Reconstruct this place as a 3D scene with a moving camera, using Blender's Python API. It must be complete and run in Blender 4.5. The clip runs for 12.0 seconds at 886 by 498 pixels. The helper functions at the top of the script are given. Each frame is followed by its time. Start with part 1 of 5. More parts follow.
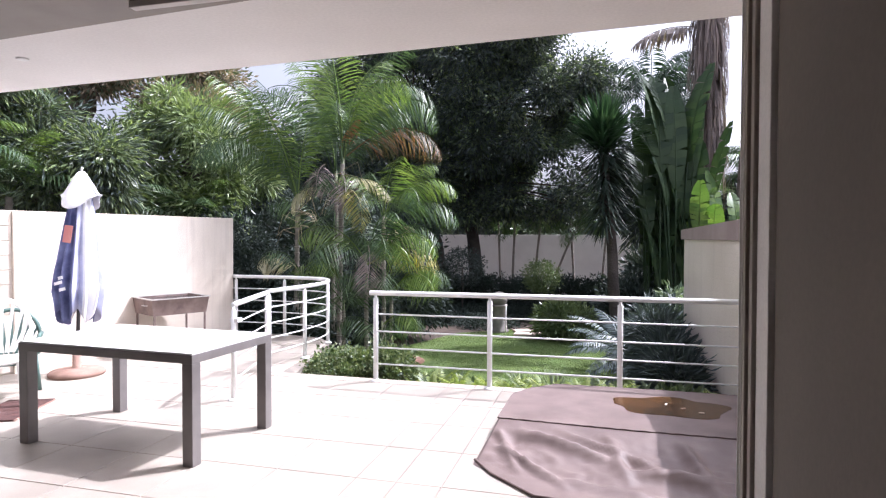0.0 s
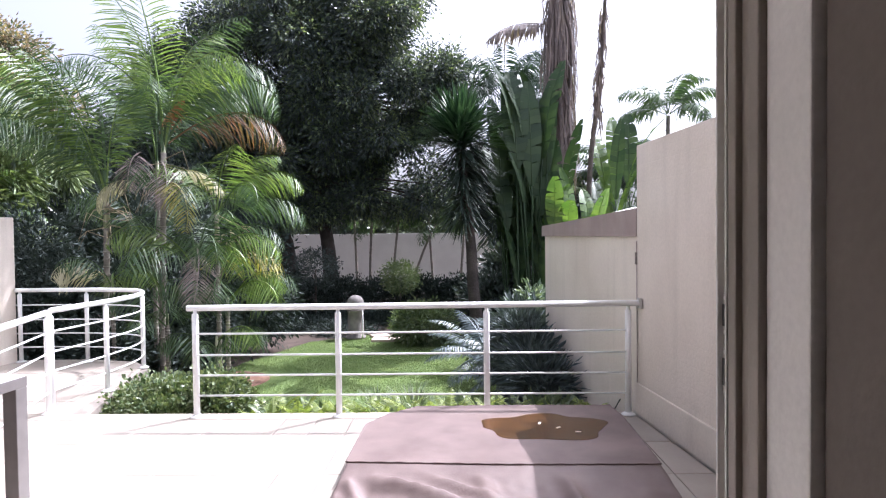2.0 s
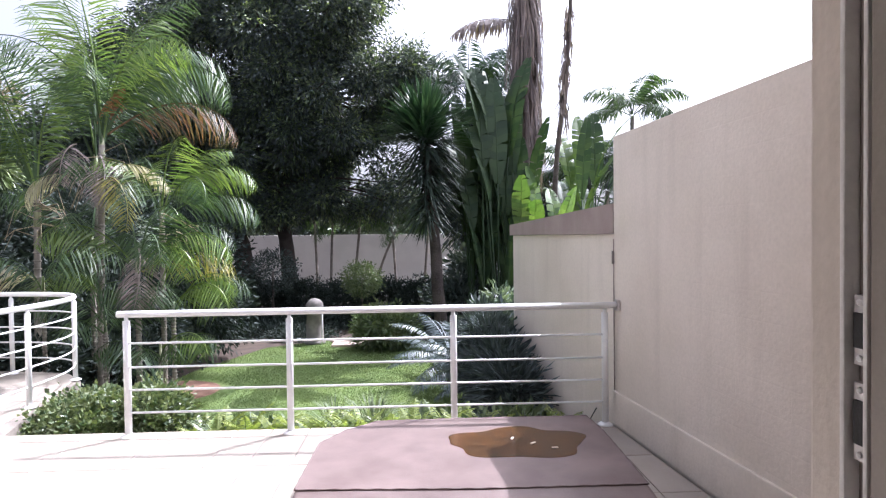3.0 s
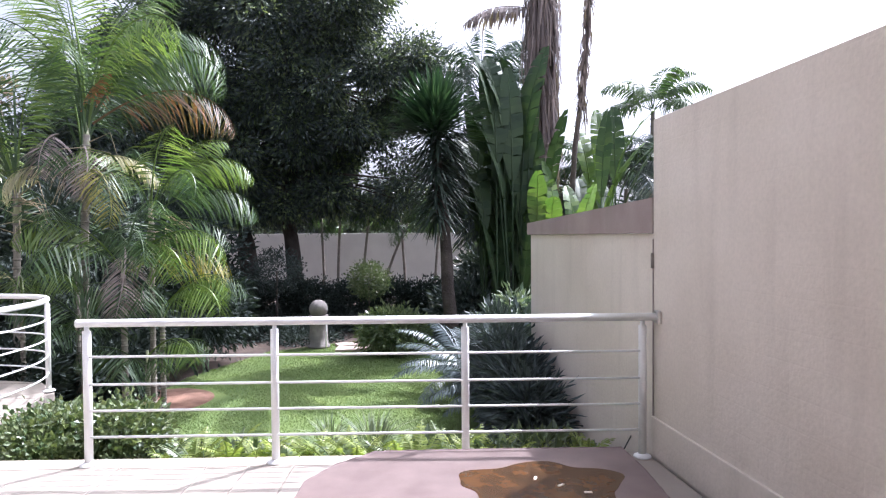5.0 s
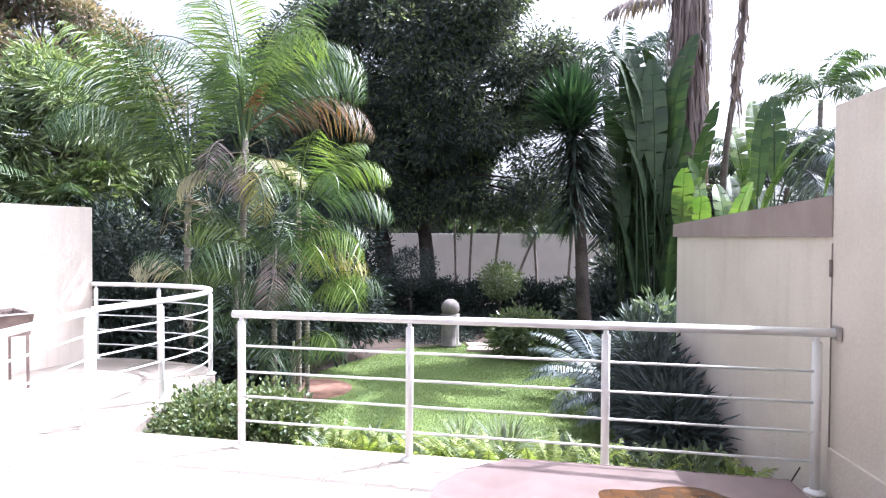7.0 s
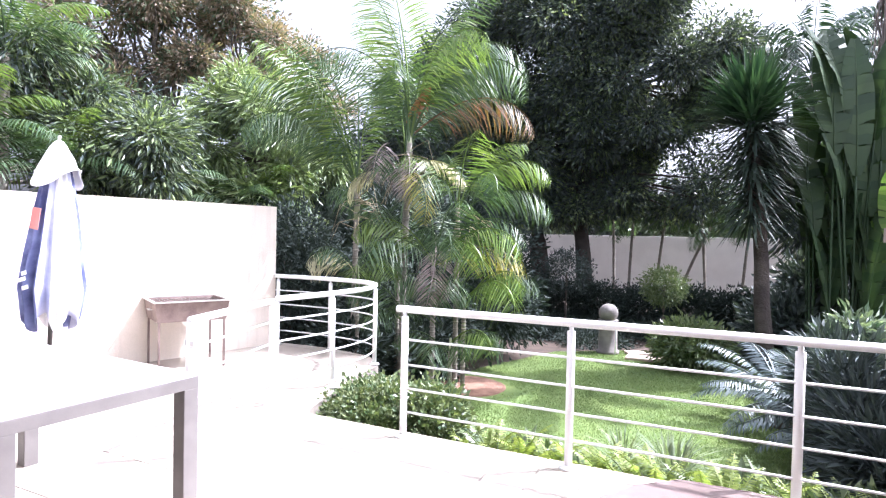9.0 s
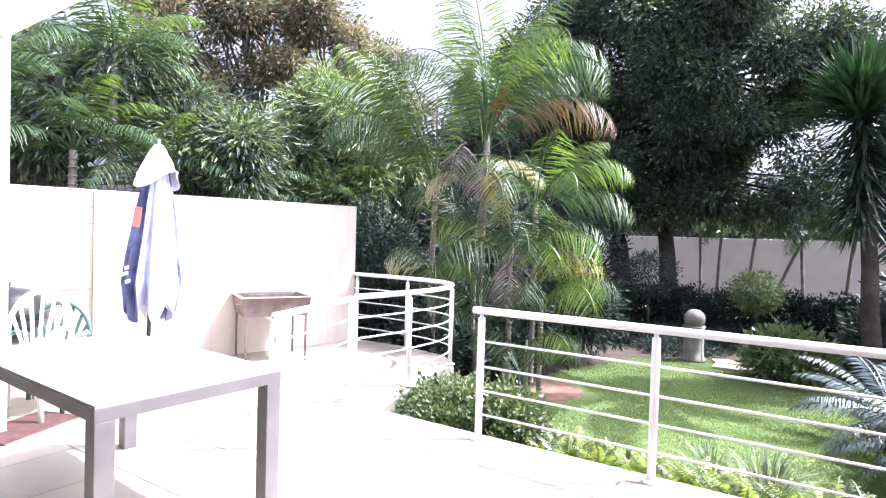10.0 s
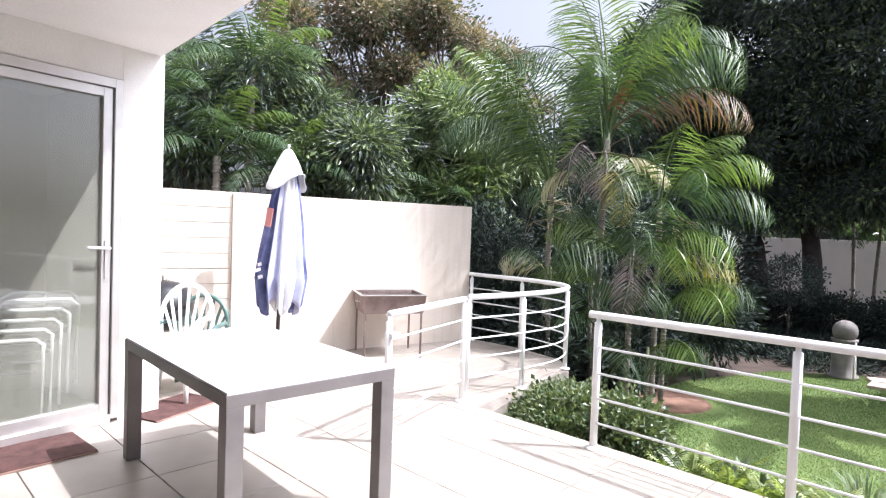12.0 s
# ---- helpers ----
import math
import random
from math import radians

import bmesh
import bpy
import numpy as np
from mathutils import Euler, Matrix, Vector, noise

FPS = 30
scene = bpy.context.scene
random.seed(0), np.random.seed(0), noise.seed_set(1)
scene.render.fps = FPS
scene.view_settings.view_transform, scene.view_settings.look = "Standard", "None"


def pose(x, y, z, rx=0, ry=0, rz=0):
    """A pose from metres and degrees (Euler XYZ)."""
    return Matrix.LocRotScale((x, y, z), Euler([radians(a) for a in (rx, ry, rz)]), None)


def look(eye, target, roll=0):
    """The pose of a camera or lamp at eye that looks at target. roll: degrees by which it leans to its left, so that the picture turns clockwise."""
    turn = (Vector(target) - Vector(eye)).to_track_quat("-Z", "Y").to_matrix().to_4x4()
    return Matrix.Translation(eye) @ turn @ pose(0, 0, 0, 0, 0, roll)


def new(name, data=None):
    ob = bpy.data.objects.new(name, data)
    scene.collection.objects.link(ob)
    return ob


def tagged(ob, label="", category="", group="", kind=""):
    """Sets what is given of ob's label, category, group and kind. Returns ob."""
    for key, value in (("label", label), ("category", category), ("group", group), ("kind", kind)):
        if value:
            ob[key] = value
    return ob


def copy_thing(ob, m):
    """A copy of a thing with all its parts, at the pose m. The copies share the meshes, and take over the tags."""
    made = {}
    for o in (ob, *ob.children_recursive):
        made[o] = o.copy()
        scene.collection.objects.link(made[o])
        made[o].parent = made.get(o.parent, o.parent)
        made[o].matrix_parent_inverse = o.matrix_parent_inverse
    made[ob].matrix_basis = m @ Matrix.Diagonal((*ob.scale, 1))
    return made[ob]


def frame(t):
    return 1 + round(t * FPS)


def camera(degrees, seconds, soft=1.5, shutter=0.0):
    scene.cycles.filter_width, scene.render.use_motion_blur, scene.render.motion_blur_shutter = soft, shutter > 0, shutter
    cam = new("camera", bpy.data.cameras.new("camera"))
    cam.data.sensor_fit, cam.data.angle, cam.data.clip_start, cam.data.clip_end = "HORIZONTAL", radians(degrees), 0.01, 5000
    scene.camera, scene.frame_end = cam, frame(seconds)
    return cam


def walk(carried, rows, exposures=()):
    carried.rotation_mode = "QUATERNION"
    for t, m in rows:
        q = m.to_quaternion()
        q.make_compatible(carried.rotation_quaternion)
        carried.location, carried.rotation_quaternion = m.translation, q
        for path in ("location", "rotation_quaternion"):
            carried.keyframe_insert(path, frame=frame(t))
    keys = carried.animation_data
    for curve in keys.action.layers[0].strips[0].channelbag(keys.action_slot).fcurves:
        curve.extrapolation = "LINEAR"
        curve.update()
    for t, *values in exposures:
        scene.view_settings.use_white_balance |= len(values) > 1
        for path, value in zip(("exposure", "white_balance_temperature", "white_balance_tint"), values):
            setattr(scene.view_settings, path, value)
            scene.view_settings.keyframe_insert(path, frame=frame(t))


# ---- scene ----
cam = camera(73.8, 12.0, soft=1.2)
PATH = [
    (0, (2.48, -6.237, 1.638), (1.972, -4.303, 1.596), 0.1),
    (0.5, (2.441, -6.041, 1.668), (2.136, -4.065, 1.619), -0.2),
    (1, (2.392, -5.834, 1.578), (2.249, -3.839, 1.558), 0.2),
    (1.5, (2.408, -5.576, 1.62), (2.319, -3.578, 1.579), -0.4),
    (2, (2.425, -5.301, 1.639), (2.386, -3.302, 1.591), -0.7),
    (2.5, (2.414, -5.097, 1.613), (2.449, -3.098, 1.566), -0.6),
    (3, (2.423, -4.855, 1.597), (2.507, -2.857, 1.555), -0.7),
    (5, (2.457, -4.16, 1.593), (2.503, -2.161, 1.549), -0.4),
    (5.5, (2.443, -4.124, 1.595), (2.41, -2.125, 1.55), -0.3),
    (6, (2.428, -4.091, 1.589), (2.28, -2.097, 1.547), -0.1),
    (6.5, (2.422, -4.063, 1.59), (2.155, -2.082, 1.548), 0.1),
    (7, (2.404, -4.034, 1.588), (2.013, -2.073, 1.547), 0.3),
    (9, (2.322, -3.989, 1.576), (1.445, -2.192, 1.532), 1.2),
    (9.5, (2.3, -3.958, 1.582), (1.321, -2.214, 1.534), 1.4),
    (10, (2.289, -3.951, 1.581), (1.189, -2.282, 1.53), 1.7),
    (10.5, (2.3, -3.928, 1.581), (1.106, -2.325, 1.527), 1.7),
    (11, (2.28, -3.904, 1.571), (1.008, -2.361, 1.515), 1.8),
    (11.5, (2.279, -3.903, 1.576), (0.939, -2.419, 1.517), 2.0),
    (12, (2.277, -3.908, 1.588), (0.873, -2.485, 1.524), 2.0),
]
walk(cam, [(t, look(eye, target, roll)) for t, eye, target, roll in PATH], [(0, 1.0, 5700, 20), (0.5, 1.13, 5700, 20), (2, 1.24, 5650, 20), (3, 1.24, 5650, 20), (5, 1.22, 5600, 20), (5.5, 1.3, 5600, 20), (7, 1.66, 5600, 20), (9.5, 1.8, 5600, 20), (10.5, 1.6, 5650, 20), (11.5, 1.18, 5750, 16), (12, 1.06, 5800, 16)])

# ---- light ----
SUN = Vector((0.54, 0.45, 1.0)).normalized()
world = bpy.data.worlds.new("sky_world")
scene.world = world
world.use_nodes = True
wn = world.node_tree
sky = wn.nodes.new("ShaderNodeTexSky")
sky.sky_type, sky.sun_disc = "NISHITA", False
sky.sun_elevation = math.asin(SUN.z)
sky.sun_rotation = math.atan2(SUN.x, SUN.y)
sky.air_density, sky.dust_density, sky.ozone_density = 0.7, 8.0, 0.4
wn.nodes["Background"].inputs["Strength"].default_value = 0.15
haze = wn.nodes.new("ShaderNodeHueSaturation")
haze.inputs["Saturation"].default_value, haze.inputs["Value"].default_value = 0.25, 1.1
wn.links.new(sky.outputs[0], haze.inputs["Color"])
wn.links.new(haze.outputs[0], wn.nodes["Background"].inputs["Color"])
sun = new("sun", bpy.data.lights.new("sun", "SUN"))
sun.data.energy, sun.data.angle, sun.data.color = 4.0, radians(0.45), (1.0, 0.95, 0.88)
sun.matrix_world = look(SUN * 30, (0, 0, 0))


# ---- materials ----
def material(name, a, b, rough=0.7, scale=8.0, metal=0.0, bump=0.15, fine=120.0, per=0.0, spec=0.5, spread=(0.35, 0.65), bdist=0.01):
    """Two colours mixed by a broad noise, a fine grain on both, a bump from the grain, and a shade of its own for each object."""
    m = bpy.data.materials.new(name)
    m.use_nodes = True
    n, l = m.node_tree.nodes, m.node_tree.links
    p = n["Principled BSDF"]
    co = n.new("ShaderNodeTexCoord")
    big, small = n.new("ShaderNodeTexNoise"), n.new("ShaderNodeTexNoise")
    big.inputs["Scale"].default_value, big.inputs["Detail"].default_value = scale, 6
    small.inputs["Scale"].default_value, small.inputs["Detail"].default_value = fine, 3
    l.new(co.outputs["Object"], big.inputs["Vector"]), l.new(co.outputs["Object"], small.inputs["Vector"])
    ramp = n.new("ShaderNodeValToRGB")
    ramp.color_ramp.elements[0].position, ramp.color_ramp.elements[1].position = spread
    ramp.color_ramp.elements[0].color, ramp.color_ramp.elements[1].color = (*a, 1), (*b, 1)
    l.new(big.outputs["Fac"], ramp.inputs["Fac"])
    hsv = n.new("ShaderNodeHueSaturation")
    l.new(ramp.outputs["Color"], hsv.inputs["Color"])
    grain = n.new("ShaderNodeMapRange")
    grain.inputs["To Min"].default_value, grain.inputs["To Max"].default_value = 0.9, 1.1
    l.new(small.outputs["Fac"], grain.inputs["Value"])
    val = grain.outputs["Result"]
    if per:
        info = n.new("ShaderNodeObjectInfo")
        rnd = n.new("ShaderNodeMapRange")
        rnd.inputs["To Min"].default_value, rnd.inputs["To Max"].default_value = 1 - per, 1 + per
        l.new(info.outputs["Random"], rnd.inputs["Value"])
        mul = n.new("ShaderNodeMath")
        mul.operation = "MULTIPLY"
        l.new(val, mul.inputs[0]), l.new(rnd.outputs["Result"], mul.inputs[1])
        val = mul.outputs[0]
    l.new(val, hsv.inputs["Value"])
    l.new(hsv.outputs["Color"], p.inputs["Base Color"])
    p.inputs["Roughness"].default_value, p.inputs["Metallic"].default_value = rough, metal
    p.inputs["Specular IOR Level"].default_value = spec
    if bump:
        bp = n.new("ShaderNodeBump")
        bp.inputs["Strength"].default_value, bp.inputs["Distance"].default_value = bump, bdist
        l.new(small.outputs["Fac"], bp.inputs["Height"])
        l.new(bp.outputs["Normal"], p.inputs["Normal"])
    return m


def leaf_material(name, a, b, rough=0.45, through_light=0.35, spread=0.5):
    """Leaves: each island its own shade between two greens, and some light through the blade."""
    m = bpy.data.materials.new(name)
    m.use_nodes = True
    n, l = m.node_tree.nodes, m.node_tree.links
    p = n["Principled BSDF"]
    geo = n.new("ShaderNodeNewGeometry")
    ramp = n.new("ShaderNodeValToRGB")
    ramp.color_ramp.elements[0].color, ramp.color_ramp.elements[1].color = (*a, 1), (*b, 1)
    ramp.color_ramp.elements[0].position, ramp.color_ramp.elements[1].position = 0.5 - spread, 0.5 + spread
    l.new(geo.outputs["Random Per Island"], ramp.inputs["Fac"])
    co, noise_ = n.new("ShaderNodeTexCoord"), n.new("ShaderNodeTexNoise")
    noise_.inputs["Scale"].default_value = 2.2
    l.new(co.outputs["Object"], noise_.inputs["Vector"])
    hsv, rng = n.new("ShaderNodeHueSaturation"), n.new("ShaderNodeMapRange")
    rng.inputs["To Min"].default_value, rng.inputs["To Max"].default_value = 0.65, 1.35
    l.new(noise_.outputs["Fac"], rng.inputs["Value"]), l.new(rng.outputs["Result"], hsv.inputs["Value"])
    l.new(ramp.outputs["Color"], hsv.inputs["Color"])
    l.new(hsv.outputs["Color"], p.inputs["Base Color"])
    p.inputs["Roughness"].default_value = rough
    tr, mix = n.new("ShaderNodeBsdfTranslucent"), n.new("ShaderNodeMixShader")
    warm = n.new("ShaderNodeMix")
    warm.data_type, warm.blend_type = "RGBA", "MULTIPLY"
    warm.inputs["Factor"].default_value = 1.0
    warm.inputs["B"].default_value = (1.25, 1.3, 0.6, 1)
    l.new(hsv.outputs["Color"], warm.inputs["A"])
    l.new(warm.outputs["Result"], tr.inputs["Color"])
    mix.inputs["Fac"].default_value = through_light
    l.new(p.outputs[0], mix.inputs[1]), l.new(tr.outputs[0], mix.inputs[2])
    l.new(mix.outputs[0], n["Material Output"].inputs["Surface"])
    return m


def glass_material(name, tint=(0.92, 0.95, 0.93), film_share=0.125):
    """Clear glass with a film of dust that catches the light."""
    m = bpy.data.materials.new(name)
    m.use_nodes = True
    n, l = m.node_tree.nodes, m.node_tree.links
    clear, gloss, mix, fr = n.new("ShaderNodeBsdfTransparent"), n.new("ShaderNodeBsdfGlossy"), n.new("ShaderNodeMixShader"), n.new("ShaderNodeFresnel")
    clear.inputs["Color"].default_value = (*tint, 1)
    gloss.inputs["Roughness"].default_value = 0.02
    fr.inputs["IOR"].default_value = 1.75
    l.new(fr.outputs[0], mix.inputs["Fac"]), l.new(clear.outputs[0], mix.inputs[1]), l.new(gloss.outputs[0], mix.inputs[2])
    film, dirt, dust, co = n.new("ShaderNodeBsdfDiffuse"), n.new("ShaderNodeMixShader"), n.new("ShaderNodeTexNoise"), n.new("ShaderNodeTexCoord")
    film.inputs["Color"].default_value = (0.66, 0.66, 0.56, 1)
    dust.inputs["Scale"].default_value, dust.inputs["Detail"].default_value = 2.5, 6.0
    amount = n.new("ShaderNodeMapRange")
    amount.inputs["To Min"].default_value, amount.inputs["To Max"].default_value = film_share * 0.75, film_share * 1.25
    l.new(co.outputs["Object"], dust.inputs["Vector"]), l.new(dust.outputs["Fac"], amount.inputs["Value"])
    l.new(amount.outputs[0], dirt.inputs["Fac"]), l.new(mix.outputs[0], dirt.inputs[1]), l.new(film.outputs[0], dirt.inputs[2])
    l.new(dirt.outputs[0], n["Material Output"].inputs["Surface"])
    return m


PLASTER = material("plaster_beige", (0.62, 0.55, 0.47), (0.70, 0.63, 0.55), 0.85, 1.3, fine=60, bump=0.25)
PLASTER_R = material("plaster_shade_side", (0.64, 0.57, 0.49), (0.72, 0.65, 0.57), 0.85, 1.1, fine=45, bump=0.3)
WHITE = material("white_paint", (0.78, 0.76, 0.73), (0.84, 0.82, 0.79), 0.7, 2.0, fine=80, bump=0.1)
CEIL = material("ceiling_paint", (0.76, 0.73, 0.70), (0.82, 0.79, 0.76), 0.8, 1.0, fine=50, bump=0.05)
TAUPE = material("taupe_wall_paint", (0.155, 0.132, 0.11), (0.185, 0.157, 0.13), 0.8, 1.5, fine=60, bump=0.1)
CAP = material("brown_coping", (0.30, 0.235, 0.22), (0.36, 0.29, 0.27), 0.85, 3, fine=70, bump=0.3)
TILE = material("cream_floor_tile", (0.305, 0.267, 0.228), (0.36, 0.32, 0.275), 0.45, 2.5, fine=90, bump=0.06, per=0.06)
GROUT = material("floor_grout", (0.16, 0.14, 0.12), (0.24, 0.21, 0.18), 0.9, 8, fine=150, bump=0.3)
RAIL = material("white_enamel_rail", (0.74, 0.74, 0.73), (0.80, 0.80, 0.79), 0.35, 6, fine=200, bump=0.04)
ALU = material("brushed_aluminium", (0.55, 0.53, 0.51), (0.63, 0.61, 0.59), 0.38, 4, metal=0.7, fine=180, bump=0.05)
ALU_DARK = material("bronze_aluminium", (0.27, 0.235, 0.20), (0.32, 0.28, 0.24), 0.5, 4, metal=0.0, fine=180, bump=0.05)
ROUGH = material("dark_rough_plaster", (0.16, 0.14, 0.125), (0.3, 0.265, 0.235), 0.95, 9, fine=60, bump=0.8)
DARK = material("dark_slot", (0.015, 0.014, 0.013), (0.03, 0.028, 0.026), 0.7, 8)
TABLE = material("grey_metal_table", (0.15, 0.137, 0.133), (0.19, 0.176, 0.17), 0.42, 5, metal=0.25, fine=220, bump=0.04)
TABLETOP = material("frosted_table_top", (0.62, 0.61, 0.60), (0.68, 0.67, 0.66), 0.3, 5, fine=150, bump=0.03)
CLOTH = material("brown_vinyl_cover", (0.132, 0.097, 0.089), (0.182, 0.138, 0.127), 0.5, 3.5, fine=120, bump=0.12, spec=0.22)
PUDDLE = material("rusty_puddle", (0.035, 0.018, 0.007), (0.085, 0.040, 0.014), 0.25, 9, bump=0.0, spec=0.25)
LAWN = material("lawn_soil", (0.09, 0.14, 0.035), (0.14, 0.19, 0.05), 0.95, 1.5, fine=60, bump=0.5)
SOIL = material("dark_garden_soil", (0.045, 0.032, 0.024), (0.085, 0.06, 0.045), 0.95, 3, fine=40, bump=0.6)
REDSOIL = material("red_brown_soil", (0.12, 0.06, 0.04), (0.22, 0.125, 0.085), 0.95, 6, fine=50, bump=0.8)
def add_streaks(mat, amount, scale):
    """Faint dark drips: a noise drawn out downwards, mixed over the base colour."""
    n, l = mat.node_tree.nodes, mat.node_tree.links
    p = n["Principled BSDF"]
    src = p.inputs["Base Color"].links[0].from_socket
    co, mp, nz, rp, mx = n.new("ShaderNodeTexCoord"), n.new("ShaderNodeMapping"), n.new("ShaderNodeTexNoise"), n.new("ShaderNodeValToRGB"), n.new("ShaderNodeMix")
    mp.inputs["Scale"].default_value = (scale, scale, 0.35)
    nz.inputs["Scale"].default_value, nz.inputs["Detail"].default_value = 1.6, 8
    rp.color_ramp.elements[0].position, rp.color_ramp.elements[1].position = 0.52, 0.78
    rp.color_ramp.elements[0].color, rp.color_ramp.elements[1].color = (0, 0, 0, 1), (amount, amount, amount, 1)
    mx.data_type = "RGBA"
    mx.inputs["B"].default_value = (0.22, 0.19, 0.16, 1)
    l.new(co.outputs["Object"], mp.inputs["Vector"]), l.new(mp.outputs[0], nz.inputs["Vector"]), l.new(nz.outputs["Fac"], rp.inputs["Fac"])
    l.new(rp.outputs["Color"], mx.inputs["Factor"]), l.new(src, mx.inputs["A"])
    l.new(mx.outputs["Result"], p.inputs["Base Color"])


add_streaks(PLASTER, 0.30, 6.0)
add_streaks(PLASTER_R, 0.15, 4.0)
add_streaks(CAP, 0.5, 4.0)
# faint painted brick courses under the plaster of the shaded wall
n_, l_ = PLASTER_R.node_tree.nodes, PLASTER_R.node_tree.links
brick_ = n_.new("ShaderNodeTexBrick")
brick_.inputs["Scale"].default_value, brick_.inputs["Brick Width"].default_value, brick_.inputs["Row Height"].default_value = 1.0, 0.44, 0.16
brick_.inputs["Mortar Size"].default_value, brick_.inputs["Mortar Smooth"].default_value = 0.008, 1.0
sep_, com_ = n_.new("ShaderNodeSeparateXYZ"), n_.new("ShaderNodeCombineXYZ")
co_ = n_.new("ShaderNodeTexCoord")
l_.new(co_.outputs["Object"], sep_.inputs[0])
l_.new(sep_.outputs["Y"], com_.inputs["X"]), l_.new(sep_.outputs["Z"], com_.inputs["Y"])
l_.new(com_.outputs[0], brick_.inputs["Vector"])
b2_ = n_.new("ShaderNodeBump")
b2_.inputs["Strength"].default_value, b2_.inputs["Distance"].default_value = 0.16, 0.003
b2_.invert = True
l_.new(brick_.outputs["Fac"], b2_.inputs["Height"])
old_ = [k for k in n_ if k.type == "BUMP" and k != b2_][0]
l_.new(b2_.outputs["Normal"], old_.inputs["Normal"])
GLASS = glass_material("door_glass", (0.93, 0.95, 0.93))

# ---- mesh helpers ----
def finish(bm, name, mat, parent=None, smooth=False):
    me = bpy.data.meshes.new(name)
    bm.normal_update()
    bm.to_mesh(me)
    bm.free()
    if smooth:
        for f in me.polygons:
            f.use_smooth = True
    for m in (mat if isinstance(mat, (list, tuple)) else [mat]):
        me.materials.append(m)
    ob = new(name, me)
    if parent:
        ob.parent = parent
    return ob


def part(name, bm, mat, parent, label="", smooth=False):
    ob = finish(bm, name, mat, parent, smooth)
    if label:
        ob["label"] = label
    return ob


def box(bm, x0, x1, y0, y1, z0, z1, bevel=0.0, m=None):
    """A box, its edges rounded by bevel, laid by the matrix m."""
    geo = bmesh.ops.create_cube(bm, size=1.0)
    vs = geo["verts"]
    bmesh.ops.transform(bm, verts=vs, matrix=Matrix.Translation(((x0 + x1) / 2, (y0 + y1) / 2, (z0 + z1) / 2)) @ Matrix.Diagonal((abs(x1 - x0), abs(y1 - y0), abs(z1 - z0), 1)))
    if bevel:
        es = {e for v in vs for e in v.link_edges}
        r = bmesh.ops.bevel(bm, geom=list(es), offset=bevel, segments=2, affect="EDGES", profile=0.6)
        vs = list({v for f in r["faces"] for v in f.verts} | {v for v in vs if v.is_valid})
    if m is not None:
        bmesh.ops.transform(bm, verts=vs, matrix=m)
    return vs


def tube(bm, pts, r, sides=10, r_end=None, cap=True):
    """A round bar along points; r may taper to r_end."""
    pts = [Vector(p) for p in pts]
    rings, count = [], len(pts)
    for i, p in enumerate(pts):
        d = (pts[min(i + 1, count - 1)] - pts[max(i - 1, 0)]).normalized()
        q = d.to_track_quat("Z", "Y")
        rr = r if r_end is None else r + (r_end - r) * i / max(1, count - 1)
        rings.append([bm.verts.new(p + q @ Vector((math.cos(a) * rr, math.sin(a) * rr, 0))) for a in (2 * math.pi * k / sides for k in range(sides))])
    for a, b in zip(rings, rings[1:]):
        for k in range(sides):
            bm.faces.new((a[k], a[(k + 1) % sides], b[(k + 1) % sides], b[k]))
    if cap:
        bm.faces.new(rings[0][::-1])
        bm.faces.new(rings[-1])


def lathe(bm, profile, sides=20, at=(0, 0, 0)):
    """A turned shape from (radius, height) pairs."""
    rings = []
    for r, z in profile:
        rings.append([bm.verts.new((at[0] + r * math.cos(2 * math.pi * k / sides), at[1] + r * math.sin(2 * math.pi * k / sides), at[2] + z)) for k in range(sides)])
    for a, b in zip(rings, rings[1:]):
        for k in range(sides):
            bm.faces.new((a[k], a[(k + 1) % sides], b[(k + 1) % sides], b[k]))
    bm.faces.new(rings[0][::-1])
    bm.faces.new(rings[-1])


def prism(bm, poly, z0, z1):
    lo = [bm.verts.new((x, y, z0)) for x, y in poly]
    hi = [bm.verts.new((x, y, z1)) for x, y in poly]
    k = len(poly)
    bm.faces.new(lo[::-1]), bm.faces.new(hi)
    for i in range(k):
        bm.faces.new((lo[i], lo[(i + 1) % k], hi[(i + 1) % k], hi[i]))


def along(p, q):
    """The pose at p whose x runs towards q."""
    d = Vector((q[0] - p[0], q[1] - p[1], 0))
    return Matrix.Translation((p[0], p[1], 0)) @ Matrix.Rotation(math.atan2(d.y, d.x), 4, "Z"), d.length


def wall(name, p, q, thick, z0, z1, mat, label="", bevel=0.008):
    """A wall whose visible face runs from p to q; its thickness lies to the left of that way."""
    m, length = along(p, q)
    bm = bmesh.new()
    box(bm, 0, length, 0, thick, z0, z1, bevel, m)
    return tagged(finish(bm, name, mat), label or "painted plaster wall", "wall", kind="structure")


# ---- the setting: ground, terrace, walls, roof ----
LAWN_Z = -0.70
bm = bmesh.new()
prism(bm, [(-400, -400), (400, -400), (400, 400), (-400, 400)], -1.2, LAWN_Z - 0.012)
tagged(finish(bm, "ground", SOIL), "bare red-brown garden soil reaching far off", "ground", kind="structure")

